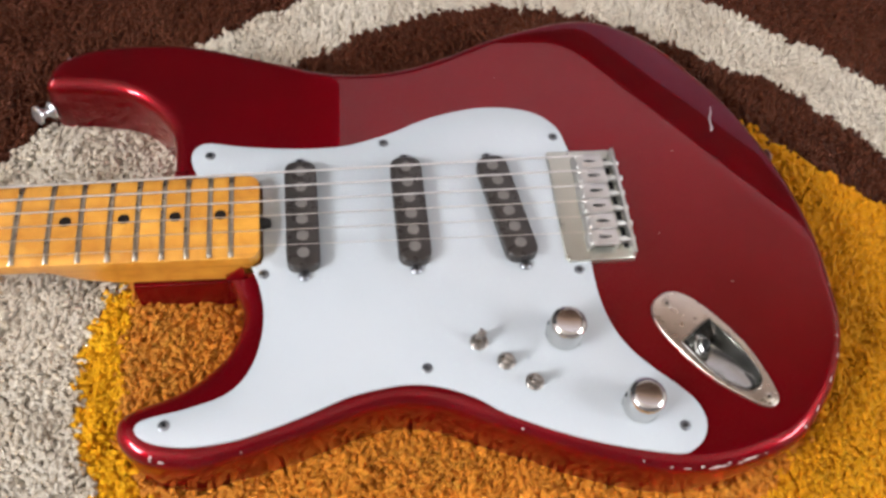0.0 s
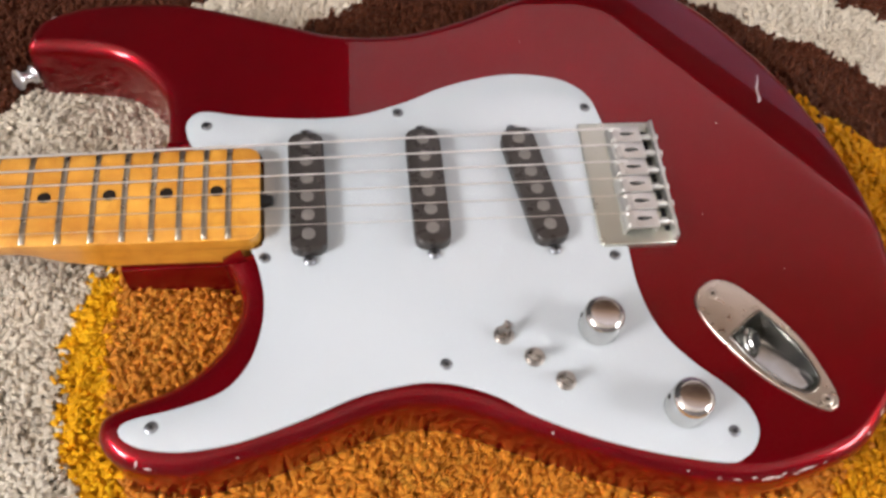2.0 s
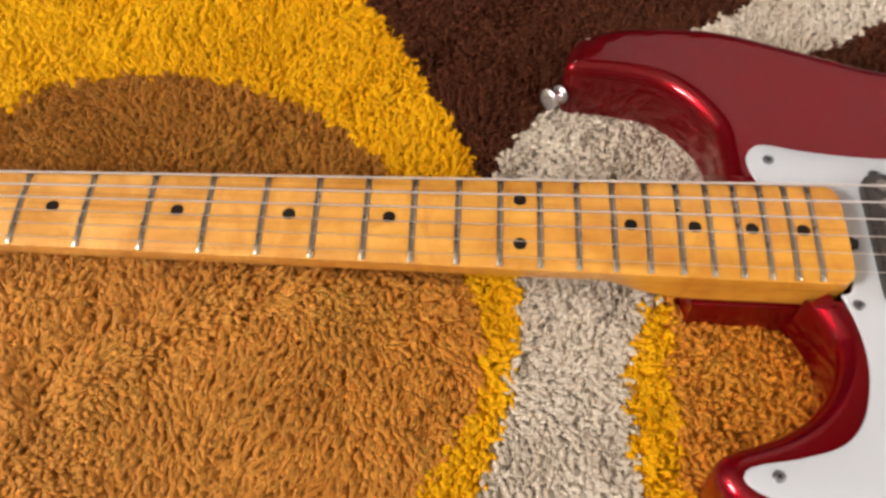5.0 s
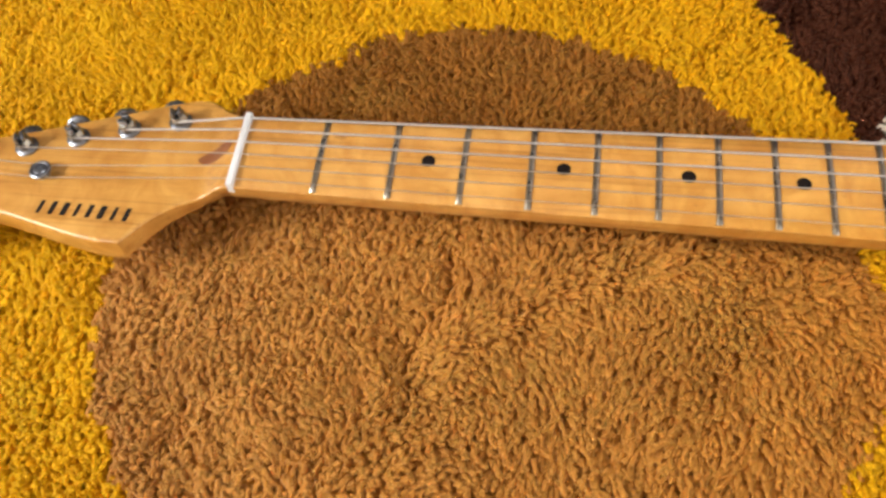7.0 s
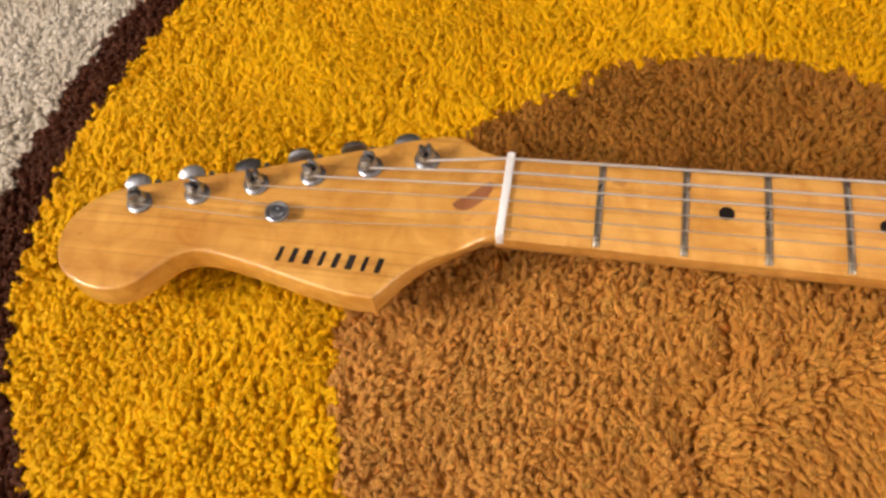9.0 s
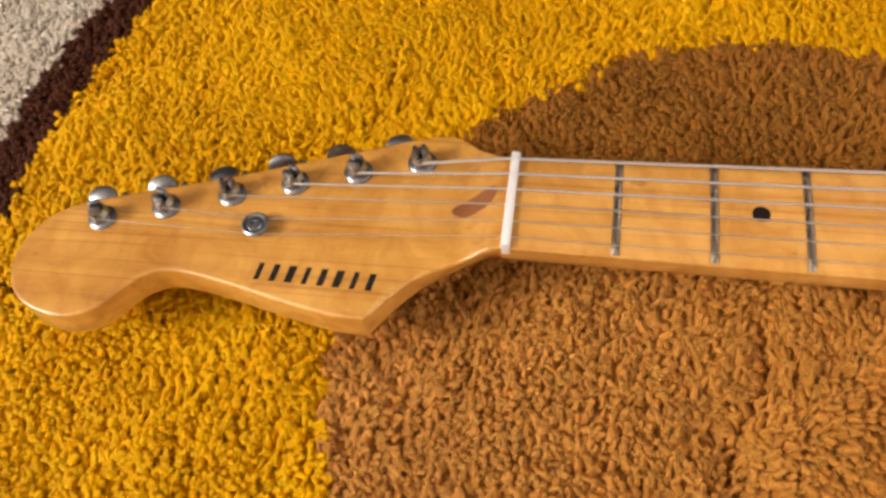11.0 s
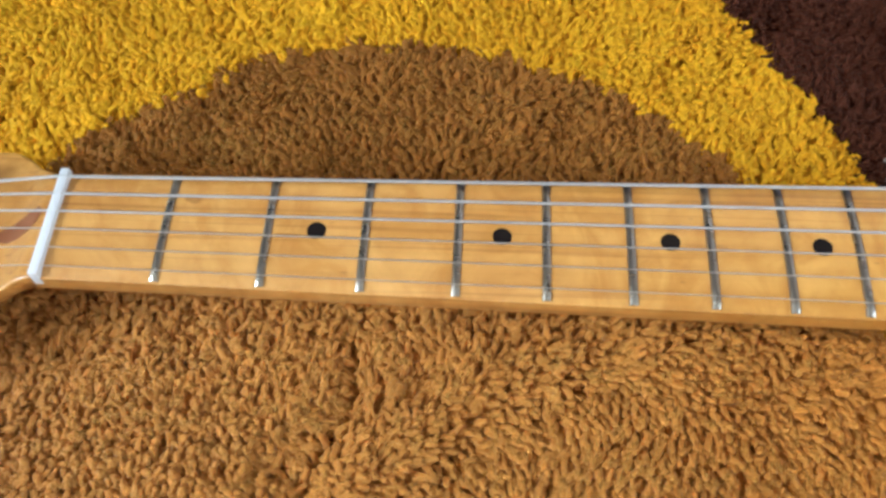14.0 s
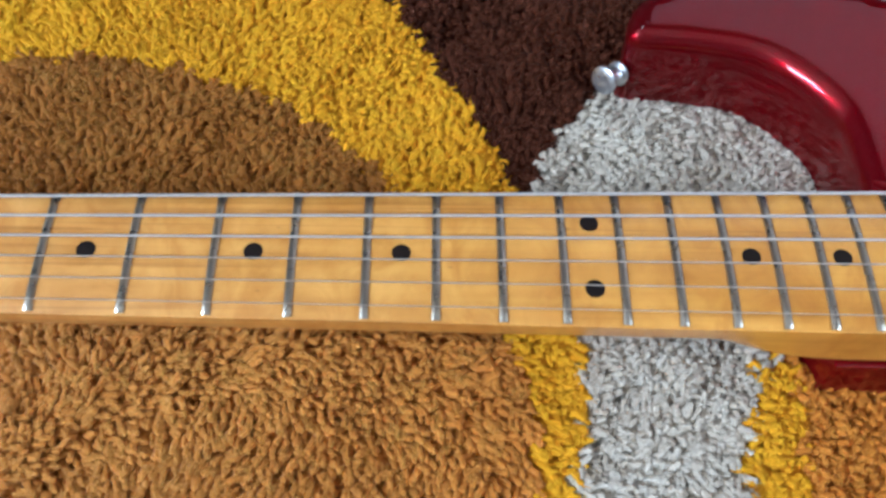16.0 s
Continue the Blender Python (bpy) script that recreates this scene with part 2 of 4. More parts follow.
for m, scale, spread, stretch in ((WALL, 5.0, 0.05, (1, 1, 1)), (CEIL, 3.0, 0.05, (1, 1, 1)), (GREYWALL, 5.0, 0.08, (1, 1, 1)), (MIDWALL, 5.0, 0.06, (1, 1, 1)), (REFLECTED_BAND, 9.0, 0.25, (1, 1, 1)), (DARK_REFLECTED, 5.0, 0.2, (1, 1, 1)), (FLOORWOOD, 3.0, 0.25, (1, 16, 1)), (BACKING, 300.0, 0.3, (1, 1, 1))):
    mottled(m, scale, spread, stretch)
WOOL = {
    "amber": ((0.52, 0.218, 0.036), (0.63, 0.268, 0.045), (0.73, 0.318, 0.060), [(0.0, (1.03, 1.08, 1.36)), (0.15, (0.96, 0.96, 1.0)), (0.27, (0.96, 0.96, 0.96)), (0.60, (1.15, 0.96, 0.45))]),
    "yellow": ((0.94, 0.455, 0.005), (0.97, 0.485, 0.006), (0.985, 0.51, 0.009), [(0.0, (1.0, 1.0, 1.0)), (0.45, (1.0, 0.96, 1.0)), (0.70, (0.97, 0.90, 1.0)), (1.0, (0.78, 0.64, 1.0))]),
    "brown": ((0.048, 0.0122, 0.0056), (0.063, 0.017, 0.0077), (0.092, 0.028, 0.014)),
    "cream": ((0.63, 0.56, 0.455), (0.715, 0.645, 0.53), (0.79, 0.725, 0.605)),
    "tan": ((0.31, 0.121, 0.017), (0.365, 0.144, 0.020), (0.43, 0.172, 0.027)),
}
YARNS = {name: yarn(name + "_wool", *tones) for name, tones in WOOL.items()}
FIBRES = {name: yarn(name + "_wool_fuzz", *tones, loose=True) for name, tones in WOOL.items()}
BUTTONMETAL = material("bright_nickel", (0.62, 0.64, 0.66), 0.3, 0.9)
scuffs(BUTTONMETAL, 0.22, 0.45, 250)


# ---- mesh helpers ----
def link_mesh(name, bm, mats, smooth=True):
    me = bpy.data.meshes.new(name)
    bmesh.ops.recalc_face_normals(bm, faces=bm.faces)
    bm.to_mesh(me)
    bm.free()
    for m in mats if isinstance(mats, (list, tuple)) else [mats]:
        me.materials.append(m)
    if smooth:
        me.shade_smooth()
        me.set_sharp_from_angle(angle=radians(38))
    return new(name, me)


def part(name, bm, mats, parent, label="", smooth=True):
    ob = link_mesh(name, bm, mats, smooth)
    ob.parent = parent
    if label:
        ob["label"] = label
    return ob


def again(ob, m, parent=None):
    """One more object on the same mesh."""
    twin = new(ob.name.split(".")[0], ob.data)
    twin.parent = parent or ob.parent
    twin.matrix_basis = m
    if "label" in ob:
        twin["label"] = ob["label"]
    return twin


def spline(points, step, closed=False):
    """A smooth line through points, at even steps."""
    p = [Vector(q).to_2d() for q in points]
    n, out = len(p), []
    for i in range(n if closed else n - 1):
        a = p[i - 1] if closed or i else p[0] * 2 - p[1]
        b, c = p[i], p[(i + 1) % n]
        d = p[(i + 2) % n] if closed or i + 2 < n else p[-1] * 2 - p[-2]
        k = max(2, round((c - b).length / step))
        for j in range(k):
            t = j / k
            out.append(0.5 * (2 * b + (c - a) * t + (2 * a - 5 * b + 4 * c - d) * t * t + (3 * b - 3 * c + d - a) * t ** 3))
    if not closed:
        out.append(p[-1])
    return out


def inside(points, loop):
    """Which of the points (n x 2) lie inside the loop."""
    x, y = points[:, 0], points[:, 1]
    hit = np.zeros(len(points), bool)
    for i in range(len(loop)):
        (ax, ay), (bx, by) = loop[i - 1], loop[i]
        if ay != by:
            hit ^= ((ay > y) != (by > y)) & (x < (bx - ax) * (y - ay) / (by - ay) + ax)
    return hit


def turned(loop):
    """Counter-clockwise."""
    area = sum(loop[i - 1].x * loop[i].y - loop[i].x * loop[i - 1].y for i in range(len(loop)))
    return loop if area > 0 else loop[::-1]


def inset(loop, d):
    d = d if isinstance(d, list) else [d] * len(loop)
    out = []
    for i in range(len(loop)):
        e = (loop[(i + 1) % len(loop)] - loop[i - 1]).normalized()
        out.append(loop[i] + d[i] * Vector((-e.y, e.x)))
    return out


def slab(loop, top, bottom, radius, rings=5, grid=0.0, holes=(), under=None, through_holes=False):
    """A board with that outline and rounded edges. top: a height or a function of x, y."""
    from mathutils.geometry import delaunay_2d_cdt
    loop = turned(loop)
    n = len(loop)
    height = top if callable(top) else lambda x, y: top
    base = bottom if callable(bottom) else lambda x: bottom
    under = radius if under is None else under
    low = under if callable(under) else lambda x: (under, under)
    bm = bmesh.new()
    levels = []
    for k in range(rings + 1):
        a = math.pi / 2 * k / rings
        levels.append([(q, height(q.x, q.y) - radius * (1 - math.sin(a))) for q in inset(loop, radius * (1 - math.cos(a)))])
    for k in range(1 if under else 0, rings + 1):
        a = math.pi / 2 * k / rings
        levels.insert(0, [(q, base(o.x) + low(o.x)[1] * (1 - math.sin(a))) for o, q in zip(loop, inset(loop, [low(o.x)[0] * (1 - math.cos(a)) for o in loop]))])
    if not under:
        levels.insert(0, [(q, base(q.x)) for q in loop])
    rows = [[bm.verts.new((q.x, q.y, z)) for q, z in level] for level in levels]
    for a, b in zip(rows, rows[1:]):
        for i in range(n):
            bm.faces.new((a[i - 1], a[i], b[i], b[i - 1]))
    for row, z_of in ((levels[-1], height), (levels[0], None)):
        rim = [q for q, _ in row]
        points = list(rim)
        edges = [(i - 1 if i else n - 1, i) for i in range(n)]
        if z_of or through_holes:
            for hole in holes:
                o = len(points)
                points += list(hole)
                edges += [(o + (i - 1 if i else len(hole) - 1), o + i) for i in range(len(hole))]
            if grid and z_of:
                lo = np.array(rim).min(0)
                hi = np.array(rim).max(0)
                gx, gy = np.meshgrid(np.arange(lo[0], hi[0], grid), np.arange(lo[1], hi[1], grid))
                g = np.c_[gx.ravel(), gy.ravel()]
                g = g[inside(g, rim)]
                far = np.min(np.linalg.norm(g[:, None] - np.array(points)[None], axis=2), axis=1) > grid * 0.5
                points += [Vector(q) for q in g[far]]
        verts, _, faces, *_ = delaunay_2d_cdt(points, edges, [], 0, 1e-7)
        mid = np.array([sum((verts[i] for i in f), Vector((0, 0))) / len(f) for f in faces])
        keep = inside(mid, rim)
        if z_of or through_holes:
            for hole in holes:
                keep &= ~inside(mid, hole)
        made = [bm.verts.new((v.x, v.y, z_of(v.x, v.y) if z_of else base(v.x))) for v in verts]
        for f, ok in zip(faces, keep):
            if ok:
                bm.faces.new([made[i] for i in f])
    bmesh.ops.remove_doubles(bm, verts=bm.verts, dist=2e-6)
    loose = [v for v in bm.verts if not v.link_faces]
    bmesh.ops.delete(bm, geom=loose, context="VERTS")
    return bm


def lathe(bm, profile, sides=24, m=Matrix(), mat=0):
    """Turns (radius, height) pairs round z; a radius of 0 closes."""
    rows = []
    for r, z in profile:
        if r == 0:
            rows.append([bm.verts.new(m @ Vector((0, 0, z)))] * sides)
        else:
            rows.append([bm.verts.new(m @ Vector((r * math.cos(2 * math.pi * i / sides), r * math.sin(2 * math.pi * i / sides), z))) for i in range(sides)])
    for a, b in zip(rows, rows[1:]):
        for i in range(sides):
            vs = list(dict.fromkeys((a[i - 1], a[i], b[i], b[i - 1])))
            if len(vs) > 2:
                bm.faces.new(vs).material_index = mat
    return bm


def box(bm, size, m=Matrix(), bevel=0.0, mat=0):
    made = bmesh.ops.create_cube(bm, size=1, matrix=m @ Matrix.Diagonal((*size, 1)))
    faces = {f for v in made["verts"] for f in v.link_faces}
    if bevel:
        edges = list({e for f in faces for e in f.edges})
        made = bmesh.ops.bevel(bm, geom=edges, offset=bevel, segments=2, profile=0.5, affect="EDGES")
        faces = {f for v in made["verts"] for f in v.link_faces} | set(made["faces"])
    for f in faces:
        if f.is_valid:
            f.material_index = mat
    return bm


def tube(bm, points, radius, sides=8, mat=0):
    points = [Vector(p) for p in points]
    rows = []
    for i, p in enumerate(points):
        d = (points[min(i + 1, len(points) - 1)] - points[max(i - 1, 0)]).normalized()
        u = d.cross(Vector((0, 0, 1)) if abs(d.z) < 0.9 else Vector((1, 0, 0))).normalized()
        w = d.cross(u)
        rows.append([bm.verts.new(p + radius * (math.cos(2 * math.pi * k / sides) * u + math.sin(2 * math.pi * k / sides) * w)) for k in range(sides)])
    for a, b in zip(rows, rows[1:]):
        for i in range(sides):
            bm.faces.new((a[i - 1], a[i], b[i], b[i - 1])).material_index = mat
    bm.faces.new(rows[0][::-1]).material_index = mat
    bm.faces.new(rows[-1]).material_index = mat
    return bm


def screw_mesh(radius, dome):
    bm = bmesh.new()
    lathe(bm, [(radius, 0), (radius, dome * 0.3), (radius * 0.8, dome * 0.75), (radius * 0.4, dome), (0, dome * 1.05)], 18)
    # dark bars laid on the head paint the shade of its cross slot
    for turn in (20, 110):
        box(bm, (radius * 0.9, radius * 0.2, dome * 0.5), pose(0, 0, dome * 0.84, 0, 0, turn), 0, 1)
    return bm


# ---- the room, unseen: its tones set bounce light and reflections ----
def setting(name, size, place, mat, label):
    bm = bmesh.new()
    box(bm, size, pose(*place))
    ob = link_mesh(name, bm, mat, False)
    return tagged(ob, label, name.split("_")[0], kind="structure")


FLOOR_Z = -0.016
setting("floor", (7.9, 4.5, 0.1), (0.55, -1.05, FLOOR_Z - 0.05), FLOORWOOD, "pale oak wooden floor under the rug")
setting("ceiling", (7.9, 4.5, 0.1), (0.55, -1.05, 3.25), CEIL, "plain pale plastered ceiling")
setting("wall_north", (3.94, 0.1, 2.35), (2.53, 1.15, 2.025), WALL, "plain pale grey painted wall")
# dark and purple stretches added to the north wall to shape the body's reflections
setting("wall_north_lower", (3.94, 0.1, 0.57), (2.53, 1.15, 0.565), DARK_REFLECTED, "unseen dark wall band added for the dark reflection on the bevel")
setting("wall_north_base", (3.94, 0.1, 0.30), (2.53, 1.15, 0.13), REFLECTED_BAND, "plain dusky painted wall base")
setting("wall_north_dark", (3.96, 0.1, 3.235), (-1.42, 1.15, 1.5825), DARK_REFLECTED, "unseen dark wall added for the dark side of the reflections")
setting("wall_south", (7.9, 0.1, 3.235), (0.55, -3.25, 1.5825), GREYWALL, "plain dusky painted wall")


def wall_with_window(name, length, along_x, place, low, high, start, end, label, mat=None):
    bm = bmesh.new()
    for a, b, z0, z1 in ((-length / 2, start, -0.03, 3.2), (end, length / 2, -0.03, 3.2), (start, end, -0.03, low), (start, end, high, 3.2)):
        size = (b - a, 0.1, z1 - z0) if along_x else (0.1, b - a, z1 - z0)
        mid = ((a + b) / 2, 0, (z0 + z1) / 2) if along_x else (0, (a + b) / 2, (z0 + z1) / 2)
        box(bm, size, pose(place[0] + mid[0], place[1] + mid[1], mid[2]))
    return tagged(link_mesh(name, bm, mat or WALL, False), label, "wall", kind="structure")


# unseen cove, added only for what the guitar reflects
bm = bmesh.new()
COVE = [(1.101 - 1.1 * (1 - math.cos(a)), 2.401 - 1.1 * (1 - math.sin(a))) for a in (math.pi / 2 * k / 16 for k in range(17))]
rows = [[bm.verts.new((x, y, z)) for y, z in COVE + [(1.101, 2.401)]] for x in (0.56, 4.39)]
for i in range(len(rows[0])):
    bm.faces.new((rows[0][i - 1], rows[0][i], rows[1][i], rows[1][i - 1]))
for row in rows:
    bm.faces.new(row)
tagged(link_mesh("reflection_cove", bm, COVE_GRADIENT), "unseen curved cove added for reflections, pale below and brown above", "cove", kind="structure")
wall_with_window("wall_west", 4.3, False, (-3.35, -1.05), 1.95, 3.10, -1.55, 0.15, "pale grey wall with a window opening")
wall_with_window("wall_east", 4.3, False, (4.45, -1.05), 1.50, 2.90, -1.40, 0.30, "pale wall with a window opening", MIDWALL)


def window(name, along_x, place, width, low, high, label):
    """A white wooden frame with one mullion and two panes, set in its opening."""
    top = tagged(new(name), label, "window", kind="structure")
    bars = [(-width / 2 + 0.025, (low + high) / 2, 0.05, high - low), (width / 2 - 0.025, (low + high) / 2, 0.05, high - low), (0, (low + high) / 2, 0.05, high - low - 0.1),
            (0, low + 0.025, width - 0.1, 0.05), (0, high - 0.025, width - 0.1, 0.05)]
    bm = bmesh.new()
    for u, z, w, h in bars:
        size, spot = ((w, 0.04, h), (place[0] + u, place[1], z)) if along_x else ((0.04, w, h), (place[0], place[1] + u, z))
        box(bm, size, pose(*spot), 0.004)
    part("window_frame", bm, FRAME, top)
    for u in (-width / 4, width / 4):
        bm = bmesh.new()
        w, h = width / 2 - 0.07, high - low - 0.1
        size, spot = ((w, 0.004, h), (place[0] + u, place[1], (low + high) / 2)) if along_x else ((0.004, w, h), (place[0], place[1] + u, (low + high) / 2))
        box(bm, size, pose(*spot))
        pane = part("pane", bm, PANE, top, "", False)
        pane.visible_shadow = False


FRAME = material("white_frame_paint", (0.75, 0.75, 0.73), 0.4)
PANE = material("clear_window_glass", (1.0, 1.0, 1.0), 0.02)
shader(PANE).inputs["Transmission Weight"].default_value = 1.0
window("window_1", False, (-3.36, -1.75), 1.69, 1.955, 3.095, "white framed window in the pale grey wall")
window("window_2", False, (4.46, -1.60), 1.69, 1.505, 2.895, "white framed window facing the other one")

# ---- the guitar ----
guitar = tagged(new("electric_guitar"), "candy red left-handed electric guitar lying flat on a shag rug", "guitar")


def body_top(x, y):
    """Flat, with the forearm bevel falling away towards the far lower bout."""
    a, b = Vector((0.677, 0.134)), Vector((0.782, -0.011))
    e = (b - a).normalized()
    d1, d2 = e.x * (y - a.y) - e.y * (x - a.x), y - 0.141
    d = max(d1, d2) if abs(d1 - d2) > 0.016 else (d1 + d2) / 2 + (d1 - d2) ** 2 / 0.064 + 0.004
    s = max(0.0, d + 0.003)
    return ZB - 0.235 * s * s / (s + 0.0025) - 1.3 * s * s


BODY_SPLINE = [(0.421, 0.031), (0.420, 0.065), (0.415, 0.079), (0.402, 0.095), (0.388, 0.1035), (0.366, 0.1078),
               (0.3435, 0.110), (0.3415, 0.119), (0.347, 0.132), (0.361, 0.140), (0.378, 0.1445), (0.403, 0.146), (0.431, 0.143),
               (0.485, 0.126), (0.506, 0.119), (0.528, 0.116), (0.557, 0.118), (0.590, 0.129), (0.638, 0.152),
               (0.679, 0.1665), (0.704, 0.171), (0.725, 0.168), (0.745, 0.158), (0.762, 0.140), (0.788, 0.089),
               (0.800, 0.017), (0.797, -0.056), (0.793, -0.086), (0.782, -0.111), (0.766, -0.132), (0.741, -0.152),
               (0.695, -0.162), (0.649, -0.154), (0.586, -0.128), (0.566, -0.119), (0.545, -0.1140),
               (0.523, -0.116), (0.485, -0.128), (0.444, -0.138), (0.427, -0.1375), (0.413, -0.134), (0.4025, -0.126),
               (0.3985, -0.116), (0.4035, -0.107), (0.429, -0.0975), (0.4445, -0.087), (0.456, -0.072), (0.4605, -0.052), (0.451, -0.0285)]
BODY = spline(BODY_SPLINE, 0.003) + [Vector((0.4725, -0.029)), Vector((0.4725, 0.0295))]
JACK_C = Vector((0.7125, -0.097))
JACK_TURN = math.atan2(-0.060, 0.042)


def jack_point(u, v):
    c, s = math.cos(JACK_TURN), math.sin(JACK_TURN)
    return JACK_C + Vector((c * u - s * v, s * u + c * v))


CUP = spline([jack_point(*q) for q in ((-0.0142, -0.0104), (-0.0146, 0.0), (-0.0142, 0.0104), (-0.0125, 0.0112), (0.003, 0.0118), (0.015, 0.0102), (0.0255, 0.0064), (0.0288, 0.0028),
                                       (0.0288, -0.0028), (0.0255, -0.0064), (0.015, -0.0102), (0.003, -0.0118), (-0.0125, -0.0112))], 0.0015, True)

body = part("body", slab(BODY, body_top, Z0, 0.0085, 7, 0.006, [CUP]), RED, guitar, "candy red lacquered body with worn edges")
bm = slab(spline([(0.400, 0.029), (0.396, 0.0), (0.400, -0.0282)], 0.003) + [Vector((0.478, -0.0282)), Vector((0.478, 0.029))], 0.0300, Z0, 0.001, 2)
part("neck_heel", bm, RED, body)


def paint_chip(near, length, low, high, seed, mat, label):
    """A ragged worn patch that follows the rounded edge of the body."""
    rng = random.Random(seed)
    loop = turned(BODY)
    start = min(range(len(loop)), key=lambda i: (loop[i] - Vector(near)).length)
    n = len(loop)

    def on_edge(u, a):
        f = start + u
        i = math.floor(f)
        spots = []
        for j in (i, i + 1):
            e = (loop[(j + 1) % n] - loop[(j - 1) % n]).normalized()
            r = 0.0085
            q = loop[j % n] + (r * (1 - math.cos(a + 0.35)) - 0.00015) * Vector((-e.y, e.x))
            spots.append(Vector((q.x, q.y, body_top(loop[j % n].x, loop[j % n].y) - r * (1 - math.sin(a + 0.35)) + 0.00015)))
        return spots[0].lerp(spots[1], f - i)

    bm = bmesh.new()
    mid = (low + high) / 2
    rings = []
    for k in (1.0, 0.5):
        row = []
        for j in range(22):
            w = 2 * math.pi * j / 22
            rough = k * (0.35 + 0.65 * rng.random() if k == 1.0 else 0.6)
            row.append(bm.verts.new(on_edge(length / 2 * math.cos(w) * rough, mid + (high - low) / 2 * math.sin(w) * rough)))
        rings.append(row)
    for j in range(22):
        bm.faces.new((rings[0][j - 1], rings[0][j], rings[1][j], rings[1][j - 1]))
    bm.faces.new(rings[1])
    return part("paint_chip", bm, mat, body, label)


CHIP = material("bare_primer_chip", (0.58, 0.42, 0.40), 0.6)
for near, length, low, high, seed in (((0.681, -0.1612), 2.0, 0.22, 0.36, 1), ((0.688, -0.1618), 1.2, 0.30, 0.48, 2), ((0.672, -0.1605), 0.8, 0.25, 0.38, 3), ((0.6945, -0.1620), 2.6, 0.16, 0.30, 13), ((0.703, -0.1622), 1.0, 0.34, 0.52, 14), ((0.711, -0.1612), 1.6, 0.2, 0.33, 15), ((0.660, -0.1575), 0.5, 0.4, 0.55, 16), ((0.725, -0.1585), 0.6, 0.3, 0.45, 17), ((0.793, -0.06), 0.5, 0.6, 0.85, 18), ((0.752, -0.145), 1.2, 0.35, 0.6, 4),
                                      ((0.415, -0.1345), 0.5, 0.15, 0.75, 5), ((0.420, -0.1360), 1.5, 0.25, 0.42, 6), ((0.460, -0.1345), 0.5, 0.3, 0.45, 7), ((0.405, 0.146), 1.0, 0.6, 0.9, 8),
                                      ((0.352, 0.136), 1.6, 0.6, 0.9, 9), ((0.344, 0.110), 0.9, 0.7, 1.0, 10), ((0.699, -0.1622), 5.0, 0.20, 0.40, 21), ((0.716, -0.1605), 4.0, 0.28, 0.48, 22), ((0.7755, -0.1200), 2.0, 0.45, 0.75, 23), ((0.785, -0.1060), 1.4, 0.40, 0.65, 24), ((0.762, -0.1360), 2.2, 0.35, 0.60, 25), ((0.799, -0.030), 0.9, 0.5, 0.8, 26), ((0.745, 0.158), 2.2, 0.55, 0.85, 27), ((0.772, 0.120), 1.6, 0.5, 0.8, 28), ((0.600, -0.134), 0.6, 0.3, 0.5, 11), ((0.790, -0.095), 0.9, 0.65, 0.9, 12)):
    paint_chip(near, length, low, high, seed, CHIP, "bare worn spot in the lacquer")

# a worn ridge across the bevel, its highlight painted pale, and tiny nicks in the flat top
STREAK = material("worn_ridge_highlight", (0.62, 0.50, 0.50), 0.3, 0.3)
bm = bmesh.new()
line = spline([(0.7560, 0.0590), (0.7585, 0.0635), (0.7600, 0.0720), (0.7640, 0.0800), (0.7665, 0.0870)], 0.0012)
rows = []
for i, q in enumerate(line):
    w = 0.0010 * math.sin(math.pi * (i + 0.6) / (len(line) + 0.4)) ** 0.5 * (1.5 if i < 6 else 0.75)
    e = (line[min(i + 1, len(line) - 1)] - line[max(i - 1, 0)]).normalized()
    side = Vector((-e.y, e.x)) * w
    rows.append([bm.verts.new((p.x, p.y, body_top(p.x, p.y) + lift)) for p, lift in ((q - side, 0.0001), (q, 0.0004), (q + side, 0.0001))])
for a, b in zip(rows, rows[1:]):
    for i in (0, 1):
        bm.faces.new((a[i], a[i + 1], b[i + 1], b[i]))
part("worn_streak", bm, STREAK, body, "worn ridge in the lacquer with its highlight painted pale")
nick = None
for x, y, r in ((0.7235, 0.0405, 0.0005), (0.700, -0.020, 0.0004), (0.735, -0.055, 0.0004), (0.620, 0.105, 0.0003)):
    if nick is None:
        nick = part("nick", lathe(bmesh.new(), [(1.0, 0.05), (0.6, 0.15), (0, 0.16)], 7), CHIP, body)
    else:
        nick = again(nick, Matrix())
    nick.matrix_basis = pose(x, y, body_top(x, y), 0, 0, 90 * x) @ Matrix.Diagonal((r, r * 0.7, r, 1))

GUARD_A = spline([(0.4375, 0.0295), (0.432, 0.042), (0.4315, 0.051), (0.4355, 0.0565), (0.442, 0.058), (0.461, 0.0545), (0.484, 0.052), (0.504, 0.0512), (0.524, 0.053),
                  (0.549, 0.061), (0.570, 0.0705), (0.593, 0.077), (0.611, 0.079), (0.629, 0.077), (0.643, 0.0715), (0.653, 0.060), (0.657, 0.042)], 0.003)
